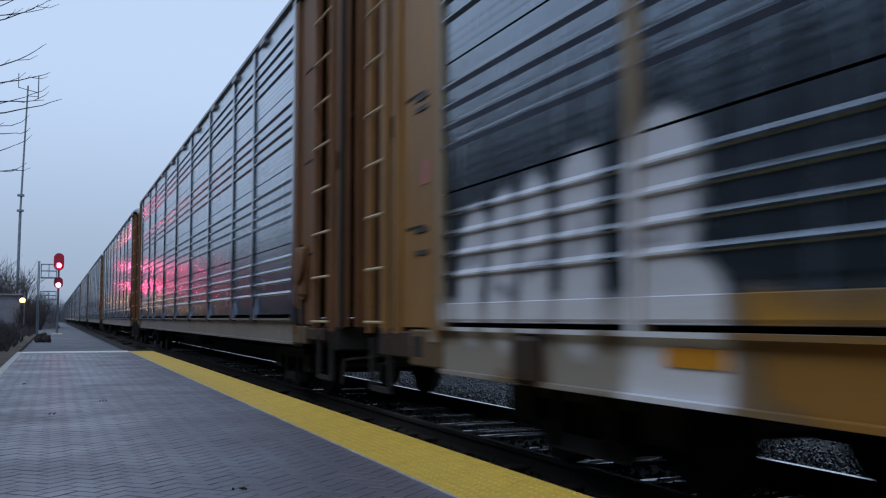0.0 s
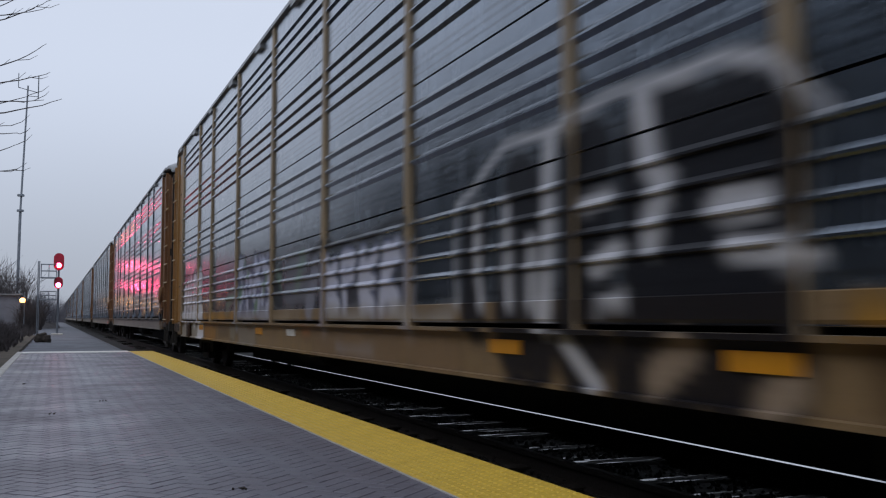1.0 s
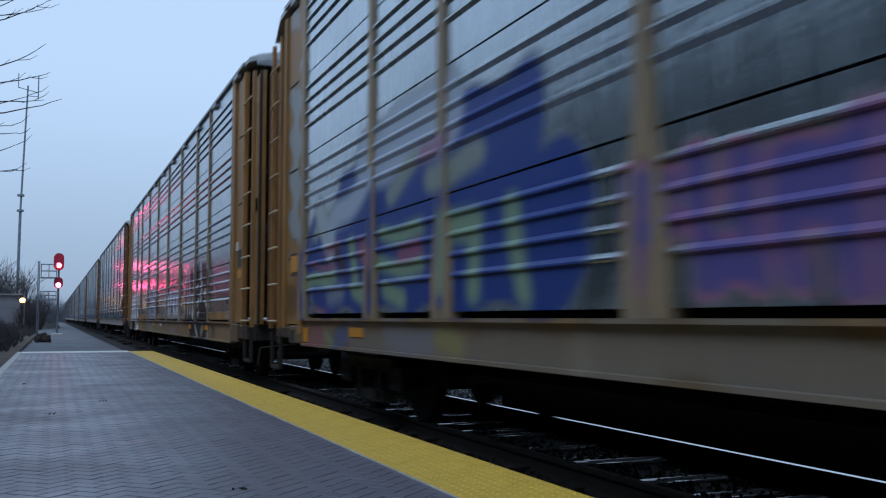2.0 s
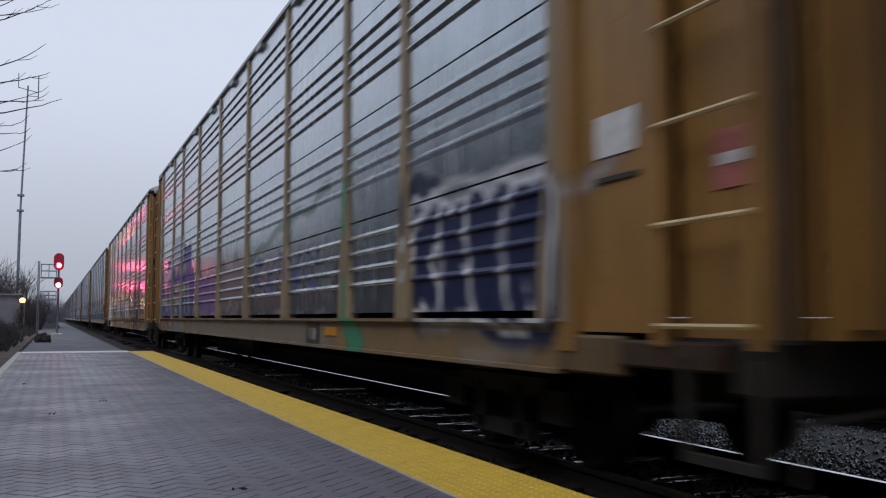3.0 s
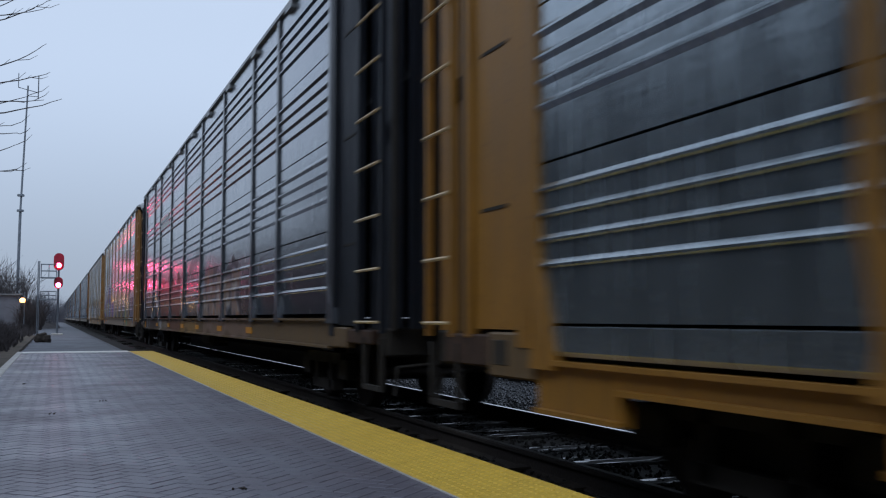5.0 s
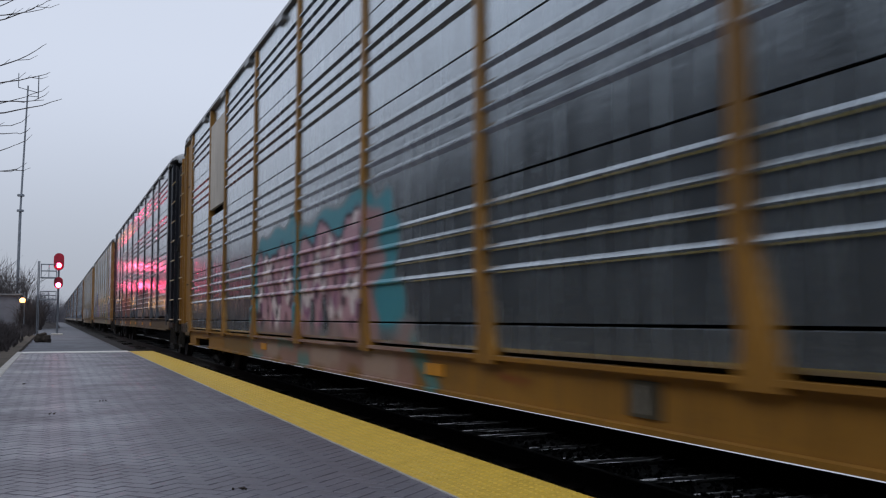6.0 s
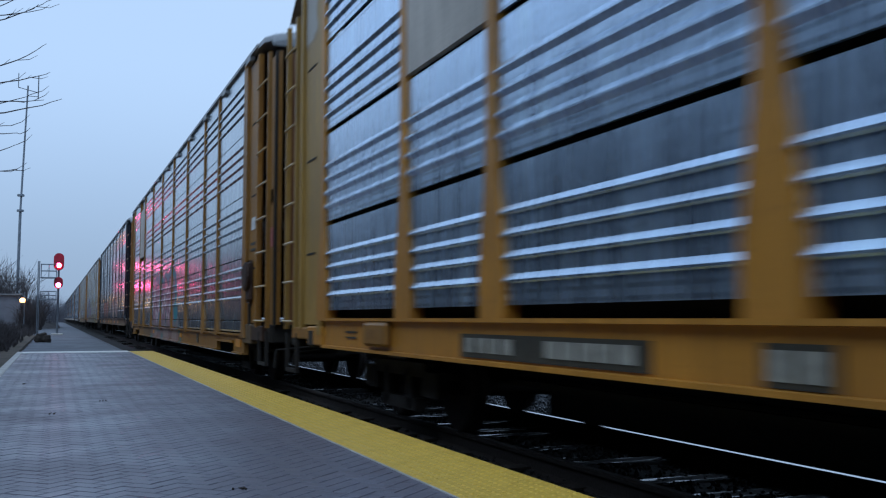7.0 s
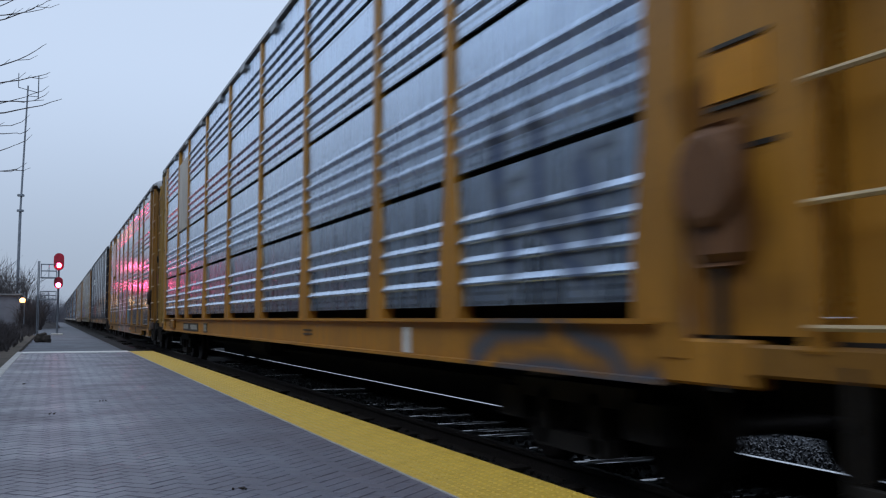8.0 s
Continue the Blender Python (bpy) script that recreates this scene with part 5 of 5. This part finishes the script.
# ---- signal ----
SIG = (0.2, 66.0)
sig = new("railway_signal")
sig.location = (SIG[0], SIG[1], -0.3)
tagged(sig, "railway signal mast with two lit red heads and caged platform", "signal")
bm = bmesh.new()
rod(bm, (0, 0, 0), (0, 0, 5.0), 0.07, 0.06, 10)
part("mast", bm, M_STEEL, sig)
boxes("base", M_CONC, [(-0.35, 0.35, -0.35, 0.35, 0, 0.22)], sig, bevel=0.03)
for z, w, h in ((4.72, 0.31, 0.55), (3.40, 0.27, 0.36)):
    bm = bmesh.new()
    outline = [(w * math.cos(a), (h - w) * (1 if math.sin(a) > 0 else -1) * (abs(math.sin(a)) > 1e-6) + w * math.sin(a)) for a in [2 * math.pi * i / 28 for i in range(28)]]
    f = [bm.verts.new((x, -0.16, z + dz)) for x, dz in outline]
    b = [bm.verts.new((x, -0.10, z + dz)) for x, dz in outline]
    bm.faces.new(f)
    bm.faces.new(b[::-1])
    for i in range(28):
        j = (i + 1) % 28
        bm.faces.new((f[i], b[i], b[j], f[j]))
    head = part("signal_head", bm, M_HEAD_REDGLOW, sig)
    boxes("lamp_case", M_BLACK, [(-0.15, 0.15, -0.1, 0.25, z - h * 0.7, z + h * 0.7)], head, bevel=0.03)
    lz = z - h * 0.42
    bm = bmesh.new()
    lathe(bm, [(-0.21, 0.06), (-0.2, 0.13), (-0.162, 0.15)], "Y", 20)
    lens = part("lens", bm, M_LAMP_RED, head, "lit red lens")
    lens.location = (0, 0, lz)
    bm = bmesh.new()
    ringed = [math.pi * (0.02 + 0.96 * i / 12) for i in range(13)]
    o0 = [bm.verts.new((0.18 * math.cos(a), -0.163, lz + 0.18 * math.sin(a))) for a in ringed]
    o1 = [bm.verts.new((0.18 * math.cos(a), -0.42, lz + 0.18 * math.sin(a) - 0.03)) for a in ringed]
    i0 = [bm.verts.new((0.17 * math.cos(a), -0.163, lz + 0.17 * math.sin(a))) for a in ringed]
    i1 = [bm.verts.new((0.17 * math.cos(a), -0.42, lz + 0.17 * math.sin(a) - 0.03)) for a in ringed]
    for i in range(12):
        bm.faces.new((o0[i], o0[i + 1], o1[i + 1], o1[i]))
        bm.faces.new((i0[i], i1[i], i1[i + 1], i0[i + 1]))
        bm.faces.new((o1[i], o1[i + 1], i1[i + 1], i1[i]))
    part("hood", bm, M_BLACK, head)
    lamp = new("signal_lamp", bpy.data.lights.new("signal_lamp", "SPOT"))
    lamp.data.energy, lamp.data.color, lamp.data.spot_size, lamp.data.spot_blend, lamp.data.shadow_soft_size = 80, (1, 0.055, 0.15), radians(20), 0.6, 0.14
    lamp.matrix_world = look((SIG[0], SIG[1] - 0.5, -0.3 + lz), (SIG[0] + 9.6, SIG[1] - 46, -0.3 + lz - 0.6))


def cage(z0, z1):
    bm = bmesh.new()
    x0, x1 = -1.02, -0.12
    for x in (x0, (x0 + x1) / 2, x1):
        for y in (-0.4, 0.4):
            rod(bm, (x, y, z0), (x, y, z1), 0.022, sides=6)
    for z in (z0, (z0 + z1) / 2, z1):
        for y in (-0.4, 0.4):
            rod(bm, (x0, y, z), (x1, y, z), 0.02, sides=6)
        rod(bm, (x0, -0.4, z), (x0, 0.4, z), 0.02, sides=6)
    box(bm, x0, x1, -0.42, 0.42, z0 - 0.05, z0)
    return part("platform_cage", bm, M_STEEL, sig)


cage(3.72, 4.55)
cage(2.35, 2.85)
bm = bmesh.new()
for x in (-1.2, -1.12):
    rod(bm, (x, 0, 0), (x, 0, 4.75), 0.03, sides=6)
for k in range(14):
    rod(bm, (-1.2, 0, 0.3 + 0.32 * k), (-1.12, 0, 0.3 + 0.32 * k), 0.012, sides=5)
rod(bm, (-1.16, 0, 3.7), (-0.05, 0, 3.7), 0.03, sides=6)
rod(bm, (-1.16, 0, 2.33), (-0.05, 0, 2.33), 0.03, sides=6)
part("access_ladder", bm, M_STEEL, sig)

# ---- shed with a lit lamp ----
shed = tagged(new("trackside_shed"), "low grey metal-sided shed behind brush", "building")
shed.location = (-7.4, 95, -0.45)
boxes("wall", M_SHED, [(-4.5, 4.5, 0, 12, 0, 3.35)], shed)
for k in range(22):
    x = -4.4 + 0.42 * k
    boxes("siding_rib", M_SHED, [(x, x + 0.06, -0.04, -0.002, 0.05, 3.3)], shed)
boxes("roof", M_ROOF, [(-4.7, 4.7, -0.3, 12.3, 3.36, 3.5)], shed)
lamp_post = tagged(new("yard_lamp"), "lit warm yard lamp on a short pole", "lamp")
lamp_post.location = (-2.45, 93, -0.45)
bm = bmesh.new()
rod(bm, (0, 0, 0), (0, 0, 3.6), 0.05, 0.04, 8)
rod(bm, (0, 0, 3.3), (-0.15, -0.25, 2.98), 0.03, sides=6)
part("pole", bm, M_STEEL, lamp_post)
bm = bmesh.new()
lathe(bm, [(2.68, 0.1), (2.72, 0.21), (2.95, 0.24), (3.08, 0.12)], "Z", 16)
g = part("lamp_globe", bm, M_LAMP_WARM, lamp_post, "glowing warm lamp")
g.location = (-0.15, -0.3, 0)
lamp = new("yard_light", bpy.data.lights.new("yard_light", "SPOT"))
lamp.data.energy, lamp.data.color, lamp.data.shadow_soft_size, lamp.data.spot_size, lamp.data.spot_blend = 50, (1, 0.5, 0.16), 0.2, radians(40), 0.6
lamp.matrix_world = look((-2.6, 92.2, 2.4), (4.0, 62, 2.6))

# ---- radio mast ----
mast = tagged(new("radio_mast"), "tall slim radio mast with side antennas", "mast")
mast.location = (-4.3, 130, -0.45)
bm = bmesh.new()
rod(bm, (0, 0, 0), (0.1, 0, 14.4), 0.2, 0.17, 10)
rod(bm, (0.1, 0, 14.4), (0.55, 0, 30.2), 0.13, 0.1, 10)
for z in (14.4, 16.3):
    rod(bm, (0.1, 0, z), (0.1, 0, z + 0.25), 0.42, sides=10)
part("pole", bm, M_STEEL, mast)
bm = bmesh.new()
rod(bm, (-0.55, 0, 29.9), (1.75, 0, 29.4), 0.05, sides=6)
rod(bm, (-0.55, 0, 29.9), (-0.55, 0, 31.7), 0.05, sides=6)
rod(bm, (1.75, 0, 28.6), (1.75, 0, 31.6), 0.07, sides=6)
rod(bm, (0.55, 0, 28.9), (1.75, 0, 28.9), 0.04, sides=6)
part("antenna", bm, M_STEEL, mast)


# ---- vegetation ----
def twigs(bm, rnd, p, d, length, radius, depth, droop=0.0, split=3):
    """A limb that forks into finer ones."""
    steps = 4
    for i in range(steps):
        q = p + d * (length / steps)
        rod(bm, p, q, radius * (1 - 0.18 * i), radius * (1 - 0.18 * (i + 1)), 5 if depth > 1 else 3, False)
        d = (d + Vector((rnd.uniform(-0.2, 0.2), rnd.uniform(-0.2, 0.2), rnd.uniform(-0.16, 0.16) - droop))).normalized()
        p = q
        if depth > 0 and i > 0:
            for _ in range(split - 1):
                e = (d + Vector((rnd.uniform(-0.8, 0.8), rnd.uniform(-0.8, 0.8), rnd.uniform(-0.5, 0.7)))).normalized()
                twigs(bm, rnd, p, e, length * rnd.uniform(0.4, 0.65), radius * 0.5, depth - 1, droop, split)


tree = tagged(new("bare_tree"), "leafless tree with thin drooping twigs beside the platform", "tree")
tree.location = (-5.0, 22, -0.55)
rnd = random.Random(4)
bm = bmesh.new()
rod(bm, (0, 0, 0), (0.1, 0.1, 2.4), 0.2, 0.15, 10)
rod(bm, (0.1, 0.1, 2.4), (0.15, 0, 6.6), 0.15, 0.07, 10)
part("trunk", bm, M_BARK, tree)
for z, ang, ln in ((4.4, 2.4, 2.5), (5.2, 3.6, 2.6), (6.4, 4.6, 2.4)):
    bm = bmesh.new()
    twigs(bm, rnd, Vector((0.14, 0.02, z)), Vector((math.cos(ang), math.sin(ang), 0.28)).normalized(), ln, 0.035, 2, 0.03, 2)
    part("branch", bm, M_TWIG, tree)


def sweeping_branch(level, reach, tip):
    """A thin limb that hangs out level over the platform's edge and curls up at its end, with a few side twigs."""
    bm = bmesh.new()
    pts = []
    for i in range(17):
        k = 1 - (1 - i / 16) ** 1.5
        pts.append(Vector((0.14 + (reach - 0.14) * k, 0.25 * math.sin(3 * k + level), level - 0.9 * (1 - k) ** 3 + (tip - level) * k ** 5 - 0.05 * math.sin(math.pi * k) + rnd.uniform(-0.012, 0.012))))
    for i, (p, q) in enumerate(zip(pts, pts[1:])):
        rod(bm, p, q, 0.032 - 0.0017 * i, 0.032 - 0.0017 * (i + 1), 5, False)
        if i > 5 and rnd.random() < 0.3:
            d = Vector((rnd.uniform(0.5, 1.0), rnd.uniform(-0.3, 0.3), rnd.uniform(-0.1, 0.55))).normalized()
            m = q + d * rnd.uniform(0.12, 0.3)
            rod(bm, q, m, 0.008, 0.006, 4, False)
            rod(bm, m, m + (d + Vector((0, 0, 0.5))).normalized() * rnd.uniform(0.1, 0.25), 0.006, 0.003, 4, False)
    part("branch", bm, M_TWIG, tree)


# level, reach and tip height of each limb, from the tree's foot
for level, reach, tip in ((7.45, 4.68, 8.1), (7.65, 4.41, 7.85), (7.9, 4.2, 8.1), (7.55, 4.21, 8.2), (6.5, 4.7, 7.25), (6.3, 4.79, 6.65), (5.8, 4.4, 6.15), (5.98, 4.68, 6.05), (5.68, 5.04, 6.14), (5.4, 4.11, 5.5), (5.3, 4.23, 5.33), (4.7, 4.19, 5.1), (4.45, 4.2, 4.55)):
    sweeping_branch(level, reach, tip)


def brush(label, loc, spread, height, count, seed, mat=M_TWIG):
    rnd = random.Random(seed)
    bm = bmesh.new()
    for _ in range(count):
        p = Vector((rnd.uniform(-spread[0], spread[0]), rnd.uniform(-spread[1], spread[1]), 0))
        h = height * rnd.uniform(0.45, 1.0) * (1 - 0.4 * abs(p.x) / spread[0])
        d = Vector((rnd.uniform(-0.35, 0.35), rnd.uniform(-0.3, 0.3), 1)).normalized()
        twigs(bm, rnd, p, d, h, 0.035, 1, 0.0, 3)
    o = part("brush", bm, mat)
    o.location = loc
    return tagged(o, label, "bush", kind="stuff")


bm = bmesh.new()
rnd = random.Random(31)
rows = []
for j in range(16):
    y = 104 + 4 * j
    row = []
    for i in range(15):
        x = -26 + 1.9 * i
        edge = min(1, (j + 0.3) / 3)
        h = max(0.0, min(5.2, 1.0 - 0.72 * (x + 0.2))) * edge if x < 1.0 else 0.0
        row.append(bm.verts.new((x, y, -0.46 + h * rnd.uniform(0.85, 1.1))))
    rows.append(row)
for p0, q0 in zip(rows, rows[1:]):
    for i in range(14):
        bm.faces.new((p0[i], p0[i + 1], q0[i + 1], q0[i]))
tagged(part("embankment", bm, M_BANK, smooth=True), "dark brown overgrown earth bank beside the line", "bank", kind="structure")
brush("leafless dark brush along the shed", (-5.6, 85, -0.45), (3.6, 3.0), 1.15, 420, 21)
brush("dark leafless hedge beside the shed", (-2.0, 97, -0.45), (0.9, 4.0), 3.2, 240, 26)
brush("tall leafless scrub on the bank", (-9.0, 112, 2.2), (6.5, 5.0), 5.0, 420, 22)
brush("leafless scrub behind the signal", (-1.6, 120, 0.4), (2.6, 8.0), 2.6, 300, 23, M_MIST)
brush("low bare weeds beside the platform end", (-2.3, 40, -0.12), (1.1, 9.0), 0.6, 420, 24)
brush("dry weeds at the edge of the gravel path", (-1.5, 66, -0.3), (0.4, 12.0), 0.5, 160, 27)
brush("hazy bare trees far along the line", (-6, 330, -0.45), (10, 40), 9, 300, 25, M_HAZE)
heap = tagged(new("rubble_heap"), "small dark heap of broken stone on gravel", "heap")
heap.location = (-0.45, 47, -0.25)
rnd = random.Random(8)
for _ in range(9):
    c = (rnd.uniform(-0.2, 0.2), rnd.uniform(-0.3, 0.3), rnd.uniform(0.05, 0.38))
    o = boxes("stone", M_BARK, [(-0.17, 0.17, -0.13, 0.13, -0.11, 0.12)], heap, bevel=0.04)
    o.location, o.rotation_euler = c, (rnd.uniform(-0.4, 0.4), rnd.uniform(-0.4, 0.4), rnd.uniform(0, 3))

# ---- pavers: running courses across the platform, laid in zigzag pairs ----
BW, BL = 0.098, 0.198
brick_bm = bmesh.new()
v = box(brick_bm, -BL / 2 + 0.0015, BL / 2 - 0.0015, -BW / 2 + 0.0015, BW / 2 - 0.0015, -0.03, 0.0)
bmesh.ops.bevel(brick_bm, geom=[e for e in brick_bm.edges if all(q.co.z > -0.001 for q in e.verts)], offset=0.004, segments=1, affect="EDGES")
brick0 = part("brick", brick_bm, M_BRICK, platform)
me_brick = brick0.data
spots = []
rnd = random.Random(2)
ANG = radians(45)
ca, sa = math.cos(ANG), math.sin(ANG)
# herringbone: an L of two pavers on a diagonal lattice
for i in range(-36, 195):
    for j in range(-6, 10):
        ax, ay = 0.1 * i + 0.2 * j, 0.1 * i - 0.2 * j
        for dx, dy, turn in ((0.1, 0.05, 0.0), (0.05, 0.2, math.pi / 2)):
            px, py = ax + dx, ay + dy
            x, y = px * ca - py * sa, px * sa + py * ca
            if LEFT_X - 0.08 < x < IN_X + 0.1 and -4.5 < y < END_Y - 0.72:
                spots.append((y, x, turn + ANG))
spots.sort()
near = [s for s in spots if s[0] >= 2.2][:300]
chosen = set(near)
for k, (y, x, a) in enumerate(near):
    o = brick0 if k == 0 else new("brick", me_brick)
    o.parent = platform
    o.location = (x, y, rnd.uniform(-0.0015, 0.001))
    o.rotation_euler = (rnd.uniform(-0.004, 0.004), rnd.uniform(-0.004, 0.004), a + rnd.uniform(-0.01, 0.01))
verts, faces = [], []
bv = [tuple(q.co) for q in me_brick.vertices]
bf = [tuple(q.vertices) for q in me_brick.polygons]
for s in spots:
    if s in chosen:
        continue
    y, x, a = s
    c, d, dz, tx = math.cos(a), math.sin(a), rnd.uniform(-0.0015, 0.001), rnd.uniform(-0.005, 0.005)
    n0 = len(verts)
    verts.extend((x + c * p[0] - d * p[1], y + d * p[0] + c * p[1], p[2] + dz + tx * p[0]) for p in bv)
    faces.extend(tuple(n0 + i for i in f) for f in bf)
me = bpy.data.meshes.new("brick_field")
me.from_pydata(verts, [], faces)
me.materials.append(M_BRICK)
rest = new("brick_field", me)
rest.parent = platform
tagged(rest, kind="stuff")
for x, y in ((0.02, 9.7), (-0.35, 14.2), (0.5, 11), (0.9, 5.1), (1.25, 3.6)):
    bm = bmesh.new()
    for _ in range(3):
        rod(bm, (rnd.uniform(-0.05, 0.05), rnd.uniform(-0.025, 0.025), 0.004), (rnd.uniform(-0.03, 0.03), rnd.uniform(-0.025, 0.025), 0.014), 0.007, 0.002, 5)
    o = part("dead_leaf", bm, M_BARK)
    o.location = (x, y, 0)
    tagged(o, "curled dark dead leaf lying on the pavers", "leaf")


# slack running through the couplings: the train's lead over its even pace
SURGE = ((0, 0.21), (0.15, 0.20), (0.3, 0.16), (0.45, 0.03), (0.6, -0.07), (1.3, -0.08), (2.8, -0.04), (3.2, -0.07), (4.0, -0.05), (5.5, 0.0), (8.0, 0.07))


def motions():
    near_cars = [c for c, _ in cars[:8]]
    turn = SPEED / 0.425
    for c, y in cars:
        walk(c, [(t, pose(TRACK_X, y + SPEED * t + slip, RAIL_Z)) for t, slip in SURGE])
        if c in near_cars:
            for w in [o for o in c.children_recursive if o.name.startswith("wheelset")]:
                x0, y0, z0 = w.location
                walk(w, [(i / FPS, pose(x0, y0, z0, -math.degrees(turn * i / FPS))) for i in range(241)])


motions()
